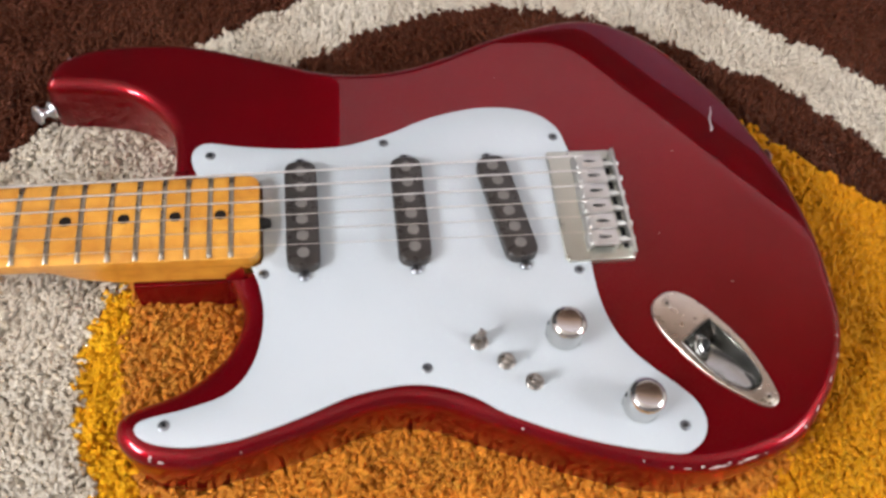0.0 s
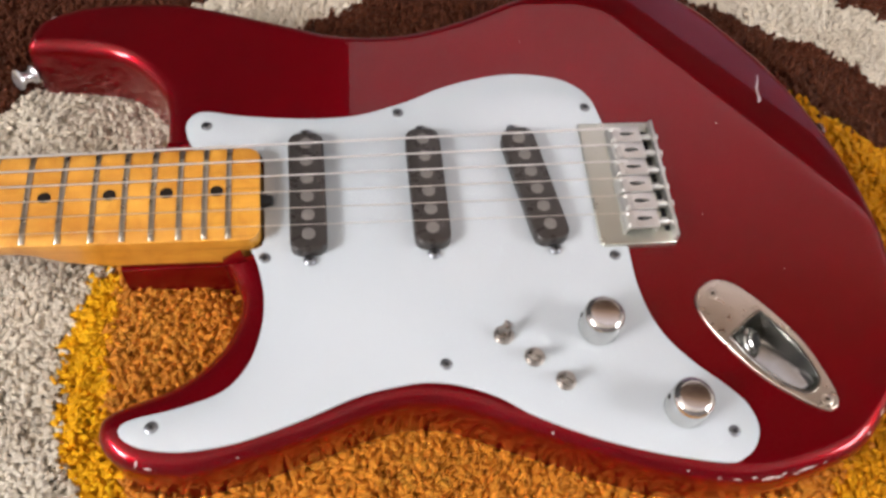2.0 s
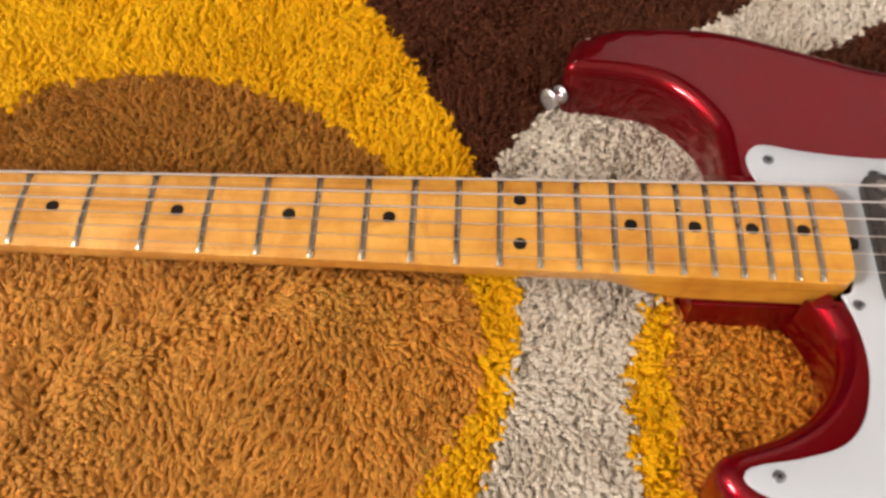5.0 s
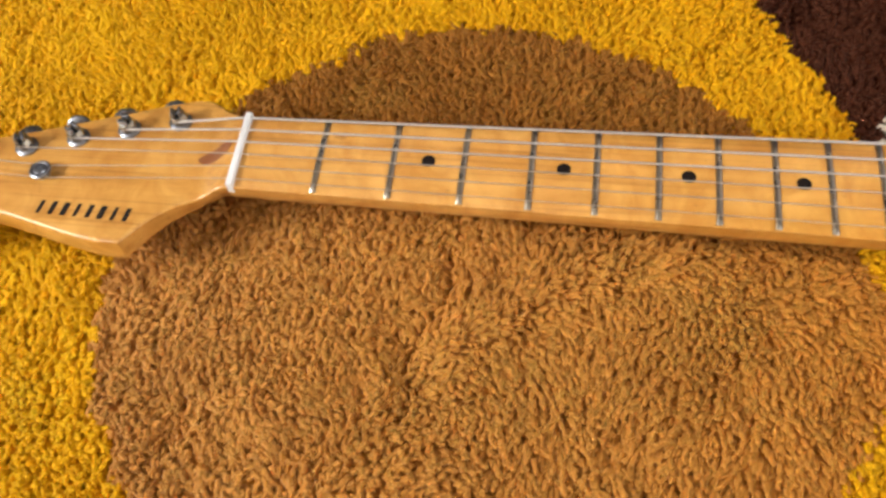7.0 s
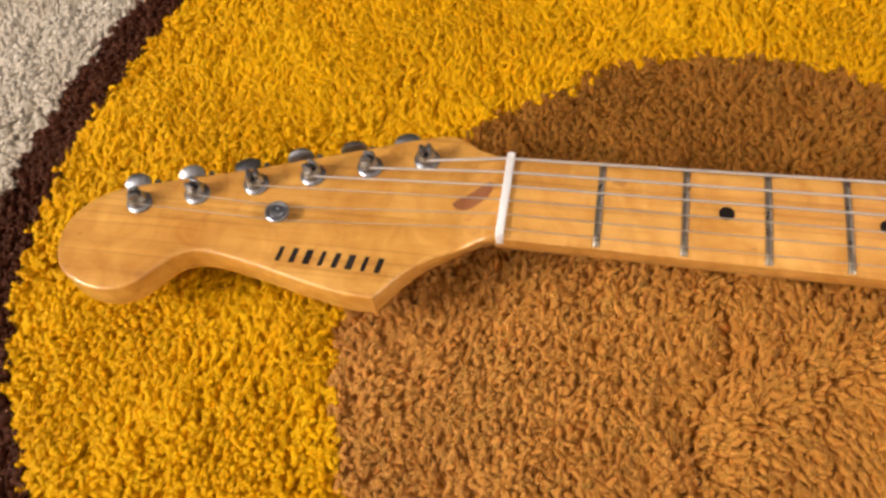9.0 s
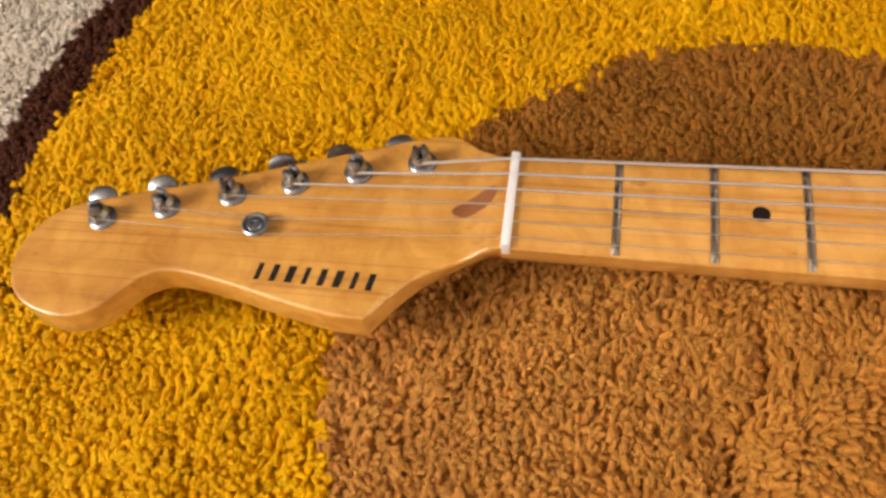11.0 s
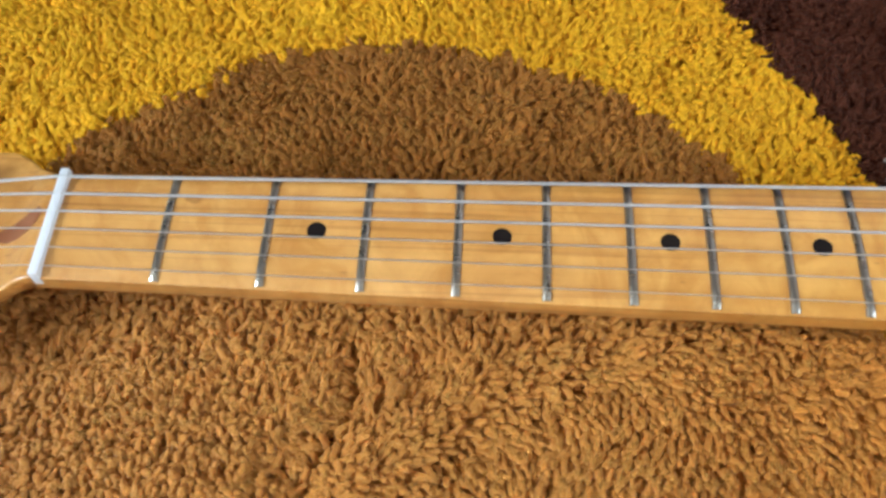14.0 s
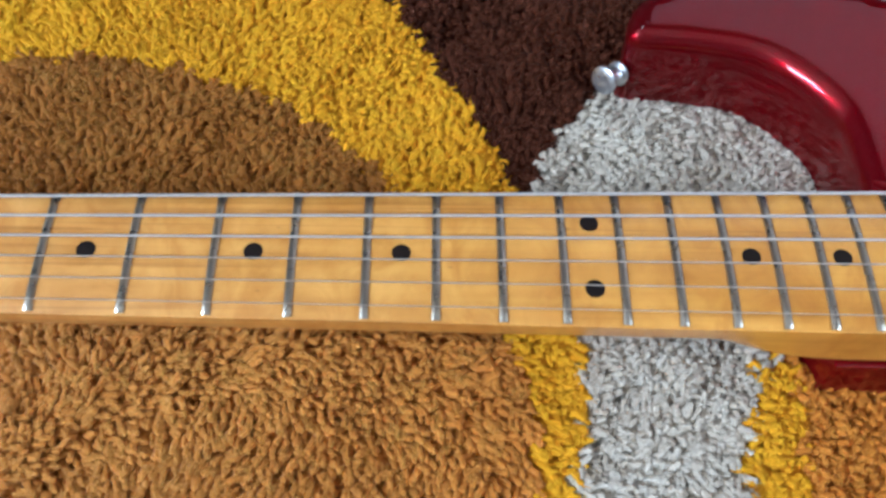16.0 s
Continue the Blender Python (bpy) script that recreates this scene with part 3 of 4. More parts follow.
GUARD_B = spline([(0.655, -0.038), (0.655, -0.059), (0.658, -0.077), (0.664, -0.091), (0.674, -0.104), (0.686, -0.116), (0.694, -0.126), (0.6965, -0.137),
                  (0.693, -0.146), (0.686, -0.1515), (0.677, -0.153), (0.648, -0.1465), (0.621, -0.1375), (0.594, -0.125), (0.578, -0.1145), (0.561, -0.1075),
                  (0.546, -0.105), (0.532, -0.106), (0.514, -0.1095), (0.491, -0.118), (0.469, -0.125), (0.453, -0.1285), (0.434, -0.1295), (0.418, -0.1265),
                  (0.4095, -0.121), (0.4095, -0.116), (0.416, -0.113), (0.434, -0.1095), (0.453, -0.103), (0.464, -0.091), (0.470, -0.074), (0.4715, -0.057),
                  (0.469, -0.040), (0.4655, -0.0295)], 0.003)
GUARD = GUARD_A + [Vector((0.650, 0.040)), Vector((0.650, -0.037))] + GUARD_B + [Vector((0.4680, -0.0290)), Vector((0.4705, -0.0275)), Vector((0.4718, -0.0235)), Vector((0.4718, 0.0235)), Vector((0.4705, 0.0275)), Vector((0.4680, 0.0290))]
guard = part("pickguard", slab(GUARD, ZP, ZB + 0.0002, 0.0007, 2, 0, (), 0), WHITE, guitar, "glossy white plastic pickguard")
first = None
for x, y in ((0.442, 0.048), (0.544, 0.053), (0.649, 0.053), (0.472, -0.035), (0.647, -0.043), (0.555, -0.097), (0.423, -0.118), (0.684, -0.139)):
    if first is None:
        first = part("screw", screw_mesh(0.0029, 0.0009), [GREYMETAL, HOLE], guard, "small cross-head screw")
        first.matrix_basis = pose(x, y, ZP - 0.0001, 0, 0, 10)
    else:
        again(first, pose(x, y, ZP - 0.0001, 0, 0, 700 * x % 90))


# neck and fingerboard
def neck_section(x):
    """Half width, thickness and squareness."""
    heel = min(1.0, max(0.0, (x - 0.355) / 0.05))
    heel = heel * heel * (3 - 2 * heel)
    w = half_width(min(x, 0.458))
    if x > 0.463:
        w = w - 0.007 + math.sqrt(max(0.0, 0.007 ** 2 - (x - 0.4635) ** 2)) if x > 0.4635 else w
    return w, (0.0205 + 0.005 * x) * (1 - heel) + 0.0258 * heel, 2.3 + 12 * heel


def neck_mesh():
    bm = bmesh.new()
    xs = [-0.0045] + [0.001 + 0.006 * i for i in range(77)] + [0.4635, 0.465, 0.4665, 0.468, 0.4690, 0.4698, 0.4704]
    rows = []
    for x in xs:
        w, thick, square = neck_section(x)
        row = []
        for k in range(13):
            y = w * (k / 6 - 1)
            row.append((y, ZF - y * y / 0.482 - (0.0007 if k in (0, 12) else 0)))
        edge = ZF - w * w / 0.482
        for k in range(1, 20):
            a = math.pi * k / 20
            c, s = math.cos(a), math.sin(a)
            row.append((w * math.copysign(abs(c) ** (2 / square), c), edge - 0.003 - (thick - 0.0045) * s ** (2 / square)))
        rows.append([bm.verts.new((x, y, z)) for y, z in row])
    for a, b in zip(rows, rows[1:]):
        for i in range(len(a)):
            bm.faces.new((a[i - 1], a[i], b[i], b[i - 1]))
    bm.faces.new(rows[0])
    bm.faces.new(rows[-1])
    return bm


neck = part("neck", neck_mesh(), MAPLE, guitar, "amber lacquered one-piece maple neck")
for n in range(1, 22):
    x = fret_x(n)
    w = half_width(x) - 0.0007
    bm = bmesh.new()
    rows = []
    for u in (-1, -0.94, -0.7, -0.35, 0, 0.35, 0.7, 0.94, 1):
        y = w * u
        z = ZF - y * y / 0.482 - 0.0002
        end = 0.25 if abs(u) == 1 else 1.0
        rows.append([bm.verts.new((x + dx, y, z + dz * end)) for dx, dz in ((-0.0015, 0), (-0.0012, 0.0008), (-0.0005, 0.0012), (0.0005, 0.0012), (0.0012, 0.0008), (0.0015, 0))])
    for a, b in zip(rows, rows[1:]):
        for i in range(5):
            bm.faces.new((a[i], a[i + 1], b[i + 1], b[i]))
    bm.faces.new(rows[0])
    bm.faces.new(rows[-1])
    part("fret", bm, FRET, neck)
first = None
for n, y in ((3, 0), (5, 0), (7, 0), (9, 0), (12, 0.0125), (12, -0.0125), (15, 0), (17, 0), (19, 0), (21, 0)):
    m = pose((fret_x(n) + fret_x(n - 1)) / 2, y, ZF - y * y / 0.482 - 0.0004, math.degrees(-y / 0.241))
    if first is None:
        first = part("dot_inlay", lathe(bmesh.new(), [(0.0032, 0), (0.0032, 0.0005), (0, 0.00055)], 20), DOT, neck, "round black dot inlay")
        first.matrix_basis = m
    else:
        again(first, m)
bm = lathe(bmesh.new(), [(0.0034, -0.004), (0.0034, 0.002), (0.0030, 0.003), (0.0024, 0.0052), (0, 0.0056)], 14, pose(0.4712, -0.003, ZF - 0.006, 0, 90, 0))
part("truss_rod_nut", bm, HOLE, neck, "black truss rod nut")
nut = bmesh.new()
box(nut, (0.0034, 0.0418, 0.0075), pose(-0.0025, 0, ZF - 0.0018), 0.0006)
part("nut", nut, NUT, guitar, "white bone string nut")


def head_top(x, y):
    t = min(1.0, max(0.0, (x + 0.022) / 0.016))
    return ZH + (ZF - 0.0022 - ZH) * t * t * (3 - 2 * t)


def head_back(x):
    t = min(1.0, max(0.0, (x + 0.030) / 0.028))
    return ZH - 0.0145 + 0.0037 * t * t * (3 - 2 * t)


def head_under(x):
    """The back is square at the head and rounds off into the neck: how far in, how far up."""
    s, t = (min(1.0, max(0.0, v)) for v in ((x + 0.058) / 0.046, (x + 0.022) / 0.016))
    s = s * s * (3 - 2 * s)
    return (0.0012 + 0.0178 * s) * (1 - 15 * max(0.0, x)), 0.0012 + 0.0085 * s + 0.0050 * t * t * (3 - 2 * t)


HEAD = spline([(0.030, 0.0120), (0.014, 0.0165), (0.004, 0.0194), (-0.004, 0.0202), (-0.010, 0.0228), (-0.0165, 0.0272), (-0.023, 0.0325), (-0.031, 0.0350), (-0.044, 0.0325), (-0.075, 0.0225), (-0.119, 0.0085), (-0.153, -0.001),
               (-0.175, -0.008), (-0.187, -0.0155), (-0.194, -0.027), (-0.1945, -0.039), (-0.190, -0.0495), (-0.181, -0.056), (-0.170, -0.0588), (-0.161, -0.058),
               (-0.153, -0.0535), (-0.147, -0.0465), (-0.141, -0.040), (-0.132, -0.0363), (-0.120, -0.037), (-0.101, -0.041), (-0.083, -0.0455), (-0.065, -0.0492), (-0.0512, -0.0500)], 0.002)[:-1]
HEAD += spline([(-0.0512, -0.0500), (-0.0410, -0.0375), (-0.032, -0.0300), (-0.022, -0.0250), (-0.012, -0.0215), (-0.004, -0.0203), (0.004, -0.0194), (0.014, -0.0165), (0.030, -0.0120)], 0.002)
head = part("headstock", slab(HEAD, head_top, head_back, 0.0012, 3, 0.003, (), head_under), MAPLE, guitar, "amber lacquered maple headstock with rounded tip")
bm = slab(spline([(-0.0255, -0.0012), (-0.021, 0.0028), (-0.014, 0.0068), (-0.0098, 0.0080), (-0.0085, 0.0045), (-0.0105, 0.0003), (-0.0155, -0.0030), (-0.0215, -0.0040)], 0.001, True), lambda x, y: head_top(x, y) + 0.0002, ZH - 0.002, 0.0001, 1, 0.001, (), 0)
part("wood_plug", bm, PLUG, head, "reddish teardrop wood plug")
# dark brand mark, drawn as plain slanted bars
mark = new("brand_mark")
mark.parent = head
mark["label"] = "dark printed mark of plain slanted bars"
for k in range(8):
    x = -0.0945 + 0.0062 * k
    w = 0.0019 + 0.0005 * (k % 3)
    y = -0.0335 - 0.028 * (x + 0.0945)
    bm = bmesh.new()
    bm.faces.new([bm.verts.new((x + dx + 0.16 * dy, y + dy, ZH + 0.0002)) for dx, dy in ((-w / 2, -0.0036), (w / 2, -0.0036), (w / 2, 0.0036), (-w / 2, 0.0036))])
    part("bar", bm, LOGO, mark, "", False)

# tuners
TUNERS = [(-0.0402, 0.0205), (-0.0650, 0.0142), (-0.0895, 0.0073), (-0.1140, 0.0000), (-0.1395, -0.0077), (-0.1645, -0.0150)]
SLOPE = math.atan2(0.036, 0.1245)
for k, (x, y) in enumerate(TUNERS):
    tuner = part("tuner", lathe(bmesh.new(), [(0.0057, 0), (0.0057, 0.0009), (0.0050, 0.0015), (0.0042, 0.0017), (0.0038, 0.0030), (0, 0.0032)], 22), GREYMETAL, guitar, "grey metal tuning machine")
    tuner.matrix_basis = pose(x, y, ZH)
    bm = lathe(bmesh.new(), [(0.0033, 0), (0.0033, 0.003), (0.0027, 0.0042), (0.0028, 0.0062), (0, 0.0062)], 18)
    way = (15, 80, 60, 20, 70, 110)[k]
    for side in (1, -1):
        box(bm, (0.0020, 0.0050, 0.0040), pose(0, 0, 0.0076, 0, 0, way) @ pose(side * 0.0018, 0, 0, 0, -side * 3, 0), 0.0008)
    # black pad for the shade between the prongs
    box(bm, (0.0022, 0.0046, 0.0004), pose(0, 0, 0.0064, 0, 0, way), 0, 1)
    tube(bm, [(0, 0.0012, 0.0062), (0.0004, 0.0006, 0.0086), (0.0002, -0.0008, 0.0102), (0, -0.0016, 0.0082)], 0.00045, 6)
    part("post", bm, [GREYMETAL, HOLE], tuner)
    bm = bmesh.new()
    tube(bm, [((0.0037 - 0.0001 * a / 8) * math.cos(a / 8 * 2 * math.pi), (0.0037 - 0.0001 * a / 8) * math.sin(a / 8 * 2 * math.pi), 0.0030 + 0.0011 * a / 8) for a in range(26)], 0.00062 - 0.00004 * k, 6)
    part("winding", bm, FRET, tuner)
    # button on its shaft, past the edge of the head
    turn = math.degrees(SLOPE)
    out = Vector((-math.sin(SLOPE), math.cos(SLOPE)))
    bm = lathe(bmesh.new(), [(0.0016, 0), (0.0016, 0.012)], 10, pose(out.x * 0.014, out.y * 0.014, -0.020, -90, 0, turn))
    part("shaft", bm, GREYMETAL, tuner)
    bm = bmesh.new()
    lathe(bm, [(0, -0.003), (0.0055, -0.0028), (0.0085, -0.0014), (0.0090, 0), (0.0085, 0.0014), (0.0055, 0.0028), (0, 0.003)], 24, Matrix.Translation((out.x * 0.0238 - 0.0080, out.y * 0.0238 - 0.002, -0.017)) @ pose(0, 0, 0, (20, 75, 60, -10, 35, 25)[k], 0, turn) @ Matrix.Diagonal((0.72, 0.55, 0.7, 1)))
    part("button", bm, GREYMETAL, tuner)
tree = part("string_tree", lathe(bmesh.new(), [(0.0030, 0), (0.0030, 0.0030), (0.0052, 0.0034), (0.0054, 0.0044), (0.0046, 0.0050), (0.0032, 0.0046), (0.0028, 0.0052), (0.0014, 0.0054), (0.0013, 0.0046), (0, 0.0046)], 22), GREYMETAL, guitar, "round metal string tree")
tree.matrix_basis = pose(-0.0995, -0.0155, ZH)

# strings, from post to nut to saddle
for k in range(6):
    nut_y, end_y = 0.0175 - 0.0070 * k, 0.0275 - 0.01085 * k
    tx, ty = TUNERS[k]
    pts = [(tx + 0.0005, ty - 0.0033, ZH + 0.0045)]
    if k >= 4:
        pts.append((-0.0995 + 0.001, -0.0155 + (0.0035 if k == 4 else -0.0035), ZH + 0.0030))
    pts += [(-0.004, nut_y, ZF + 0.0015), (-0.001, nut_y, ZF + 0.0015), (0.657, end_y, ZF + 0.0048), (0.661, end_y, ZF + 0.0035)]
    part("string", tube(bmesh.new(), pts, (0.00062, 0.00054, 0.00046, 0.00028, 0.00022, 0.00018)[k], 6), STRING if k < 3 else PLAIN, guitar, "wound steel string" if k < 3 else "thin plain steel string")


# pickups
def stadium(length, width, step=0.0015):
    r, h = width / 2, length / 2 - width / 2
    n = 14
    bow = lambda v: math.copysign(abs(v) ** 0.66, v)
    return [Vector((r * bow(math.cos(math.pi * k / n)), h + r * bow(math.sin(math.pi * k / n)))) for k in range(n + 1)] + [Vector((-r * bow(math.cos(math.pi * k / n)), -h - r * bow(math.sin(math.pi * k / n)))) for k in range(n + 1)]


for x, y, turn in ((0.4938, 0.0008, 0), (0.5552, 0.0012, 0), (0.6110, 0.0, 8.5)):
    pickup = part("pickup", slab(stadium(0.0725, 0.0184), 0.0064, -0.001, 0.0012, 3, 0, (), 0), BLACK, guitar, "smoky black single-coil pickup with six poles")
    pickup.matrix_basis = pose(x, y, ZP, 0, 0, turn)
    first = None
    for k in range(6):
        m = pose(0, 0.0288 - 0.0111 * k, 0.0061)
        if first is None:
            first = part("pole_piece", lathe(bmesh.new(), [(0.0034, 0), (0.0034, 0.0004), (0.0030, 0.0005), (0, 0.0005)], 18), POLE, pickup)
            first.matrix_basis = m
        else:
            again(first, m)
    for s in (1, -1):
        screw = part("screw", screw_mesh(0.0031, 0.0016), [GREYMETAL, HOLE], pickup)
        screw.matrix_basis = pose(0, s * 0.0388, 0.0008, 0, 0, 35 * s)

# bridge
bridge = tagged(new("bridge"))
bridge.parent = guitar
bridge["label"] = "chrome bridge with six bent saddles"
BRX, BRY = 0.6645, 0.0015
bm = slab([Vector(q) for q in ((-0.0225, 0.0375), (-0.0215, 0.0390), (0.0180, 0.0390), (0.0190, 0.0380), (0.0168, -0.0380), (0.0158, -0.0395), (-0.0220, -0.0395), (-0.0240, -0.0375))], 0.0035, 0, 0.0008, 3, 0, (), 0)
part("base_plate", bm, PLATE, bridge, "flat nickel base plate")
bm = bmesh.new()
box(bm, (0.0020, 0.0745, 0.0085), pose(0.0162, -0.0012, 0.0046, 0, 0, -1.2), 0.0005)
part("rear_wall", bm, SADDLE, bridge)


# raised black strip, painted shade for the string holes of the plate
bm = bmesh.new()
box(bm, (0.0026, 0.0640, 0.0006), pose(0.0128, -0.0005, 0.0036), 0.0001)
part("slot_shade_strip", bm, HOLE, bridge, "dark strip on the plate for the shade in its string holes")


def saddle_mesh():
    """A bent steel saddle: slotted flat top, front rolled down to the plate, open back."""
    slot = [Vector((0.0042 * math.cos(a) + 0.0020, 0.0010 * math.sin(a) * (1.15 - 0.3 * math.cos(a)))) for a in (2 * math.pi * k / 20 for k in range(20))]
    bm = slab([Vector(q) for q in ((-0.0040, -0.0050), (-0.0036, -0.0052), (0.0091, -0.0052), (0.0095, -0.0048), (0.0095, 0.0048), (0.0091, 0.0052), (-0.0036, 0.0052), (-0.0040, 0.0050))],
              0.0012, -0.0004, 0.0004, 2, 0, [slot], 0, True)
    rows = [[bm.verts.new((q.x, q.y, z)) for q in slot] for z in (0.0012, -0.0004)]
    for i in range(len(slot)):
        bm.faces.new((rows[0][i - 1], rows[0][i], rows[1][i], rows[1][i - 1]))
    # black floor stands for the shade below the slot
    bm.faces.new([bm.verts.new((q.x, q.y * 1.3, -0.0009)) for q in slot]).material_index = 1
    # the roll: an outer and an inner arc, closed at the ends
    rows = []
    for k in range(9):
        a = math.radians(95) * k / 8
        drop = 0.0045 if k == 8 else 0.0
        out = Vector((-0.0040 - 0.0044 * math.sin(a), 0.0010 - 0.0030 * (1 - math.cos(a)) - drop))
        inn = Vector((-0.0040 - 0.0030 * math.sin(a), -0.0004 - 0.0018 * (1 - math.cos(a)) - drop))
        rows.append([bm.verts.new((q.x, y, q.y)) for q, y in ((out, -0.0051), (out, 0.0051), (inn, 0.0051), (inn, -0.0051))])
    for a, b in zip(rows, rows[1:]):
        for i in range(4):
            bm.faces.new((a[i - 1], a[i], b[i], b[i - 1]))
    bm.faces.new(rows[0])
    bm.faces.new(rows[-1])
    box(bm, (0.0014, 0.0098, 0.0046), pose(0.0088, 0, -0.0026), 0.0004)
    bmesh.ops.remove_doubles(bm, verts=bm.verts, dist=1e-6)
    return bm


def spring_mesh():
    bm = bmesh.new()
    tube(bm, [(0.0088 + 0.0068 * k / 48, 0.0020 * math.cos(k * 0.785), 0.0020 * math.sin(k * 0.785) - 0.0030) for k in range(49)], 0.0005, 5)
    return bm


first = None
for k in range(6):
    m = pose(-0.0006 - 0.0004 * k + (0.0006 if k in (1, 4) else 0), 0.0275 - 0.01085 * k - BRY, 0.0088)
    if first is None:
        bm = bmesh.new()
        tube(bm, [(0.008, 0, -0.0030), (0.0185, 0, -0.0030)], 0.0013, 10)
        bolt = lathe(bmesh.new(), [(0.0011, -0.004), (0.0011, 0.0018), (0.0007, 0.0021), (0.0006, 0.0013), (0, 0.0013)], 10)
        head_bm = lathe(bm, [(0, 0), (0.0020, 0.0001), (0.0022, 0.0008), (0.0018, 0.0018), (0, 0.0021)], 12, pose(0.0182, 0, -0.0030, 0, 90, 0))
        first = (part("saddle", saddle_mesh(), [SADDLE, HOLE], bridge), part("intonation_screw", head_bm, SADDLE, bridge),
                 part("spring", spring_mesh(), SADDLE, bridge), part("height_screw", bolt, SADDLE, bridge))
        made = list(first[:3])
        bolts = [first[3], again(first[3], Matrix())]
    else:
        made = [again(o, Matrix()) for o in first[:3]]
        bolts = [again(first[3], Matrix()), again(first[3], Matrix())]
    for o in made:
        o.matrix_basis = m
    for o, side in zip(bolts, (1, -1)):
        o.matrix_basis = m @ pose(-0.0062, side * 0.0034, -0.0004)
bridge.matrix_basis = pose(BRX, BRY, ZB)

# controls
for x, y in ((0.6303, -0.0830), (0.6630, -0.1267)):
    bm = lathe(bmesh.new(), [(0.0098, 0), (0.0100, 0.0006), (0.0099, 0.0125), (0.0096, 0.0142), (0.0086, 0.0156), (0.0070, 0.0163), (0.0064, 0.0161), (0, 0.0161)], 40)
    knob = part("control_knob", bm, CHROME, guitar, "domed chrome control knob")
    knob.matrix_basis = pose(x, y, ZP + 0.0006)
    part("set_screw", lathe(bmesh.new(), [(0.0013, 0), (0.0013, 0.0003), (0, 0.0003)], 10, pose(-0.0095, 0.003, 0.009, 0, -90, -15)), HOLE, knob)
for k, (x, y) in enumerate(((0.5840, -0.0840), (0.5970, -0.0962), (0.6100, -0.1090))):
    bm = lathe(bmesh.new(), [(0.0049, 0), (0.0049, 0.0008), (0.0046, 0.0011), (0.0040, 0.0012), (0.0040, 0.0026), (0.0036, 0.0032), (0.0030, 0.0033), (0.0026, 0.0022), (0, 0.0018)], 24)
    switch = part("toggle_switch", bm, SWITCH, guitar, "small metal toggle switch")
    switch.matrix_basis = pose(x, y, ZP)
    bm = bmesh.new()
    box(bm, (0.0042, 0.0022, 0.0078), pose(0.0004, (0.0012, -0.0004, -0.0004)[k], 0.0054, (-24, 14, 14)[k], 5, -38), 0.0004)
    part("lever", bm, SWITCH, switch)

# jack plate
OUT = spline([jack_point(*q) for q in ((-0.0420, 0.0), (-0.0395, 0.0085), (-0.0300, 0.0142), (-0.0120, 0.0164), (0.0100, 0.0156), (0.0290, 0.0102), (0.0395, 0.0050), (0.0420, 0.0),
                                       (0.0395, -0.0045), (0.0290, -0.0095), (0.0100, -0.0150), (-0.0120, -0.0160), (-0.0300, -0.0140), (-0.0395, -0.0085))], 0.0015, True)
jack = part("jack_plate", slab(OUT, ZB + 0.0018, ZB + 0.0002, 0.0009, 3, 0, [CUP], 0, True), NICKEL, guitar, "boat-shaped nickel jack plate with recessed cup")
bm = bmesh.new()
rows = []
for d, z in ((-0.0012, 0.0017), (-0.0007, 0.0024), (0.0, 0.0024), (0.0005, 0.0014), (0.0009, -0.001), (0.0016, -0.55), (0.0030, -0.92), (0.0046, -1.0)):
    ring_ = []
    for q, o in zip(inset(turned(CUP), d), turned(CUP)):
        u = (o - JACK_C).dot(Vector((math.cos(JACK_TURN), math.sin(JACK_TURN))))
        deep = 0.0125 - 0.0090 * min(1.0, max(0.0, (u + 0.004) / 0.030))
        ring_.append(bm.verts.new((q.x, q.y, ZB + (z if z > -0.1 else z * deep))))
    rows.append(ring_)
for a, b in zip(rows, rows[1:]):
    for i in range(len(a)):
        bm.faces.new((a[i - 1], a[i], b[i], b[i - 1]))
bm.faces.new(rows[-1])
part("cup", bm, CUPMETAL, jack, "shiny recessed jack cup")
q = jack_point(-0.0070, 0)
aim = pose(q.x, q.y, ZB - 0.0062) @ pose(0, 0, 0, 0, 0, math.degrees(JACK_TURN)) @ pose(0, 0, 0, -14, 34, 0)
bm = lathe(bmesh.new(), [(0.0066, -0.003), (0.0066, 0.0006), (0.0052, 0.0012), (0.0050, 0.0026), (0.0036, 0.0030), (0.0031, 0.0010), (0, 0.0008)], 24, aim)
part("socket", bm, CUPMETAL, jack)
# black disc in place of the shade inside the socket
part("socket_hole", lathe(bmesh.new(), [(0.0033, 0.0026), (0, 0.0027)], 20, aim), HOLE, jack)
for u in (-0.0355, 0.0365):
    q = jack_point(u, 0)
    part("screw", screw_mesh(0.0030, 0.0007), [NICKEL, HOLE], jack).matrix_basis = pose(q.x, q.y, ZB + 0.0017, 0, 0, 25)

# strap buttons
BUTTON = [(0.0035, 0), (0.0060, 0.0004), (0.0062, 0.0014), (0.0042, 0.0028), (0.0034, 0.0058), (0.0044, 0.0088), (0.0070, 0.0100), (0.0070, 0.0114), (0.0055, 0.0122), (0.0020, 0.0120), (0, 0.0116)]
for place, way in (((0.3405, 0.1100, 0.0225), (-0.72, -0.62, 0.24)), ((0.790, 0.046, 0.025), (0.95, 0.30, 0.12)), ((0.799, -0.050, 0.020), (1, -0.05, 0))):
    m = Matrix.Translation(place) @ Vector(way).to_track_quat("Z", "Y").to_matrix().to_4x4()
    bright = place[0] < 0.5
    size = 0.86 if bright else 0.62
    b = part("strap_button", lathe(bmesh.new(), [(size * r, size * 1.1 * h) for r, h in BUTTON], 24), BUTTONMETAL if bright else TARNISH, guitar, "chrome strap button" if bright else "tarnished strap button")
    b.matrix_basis = m

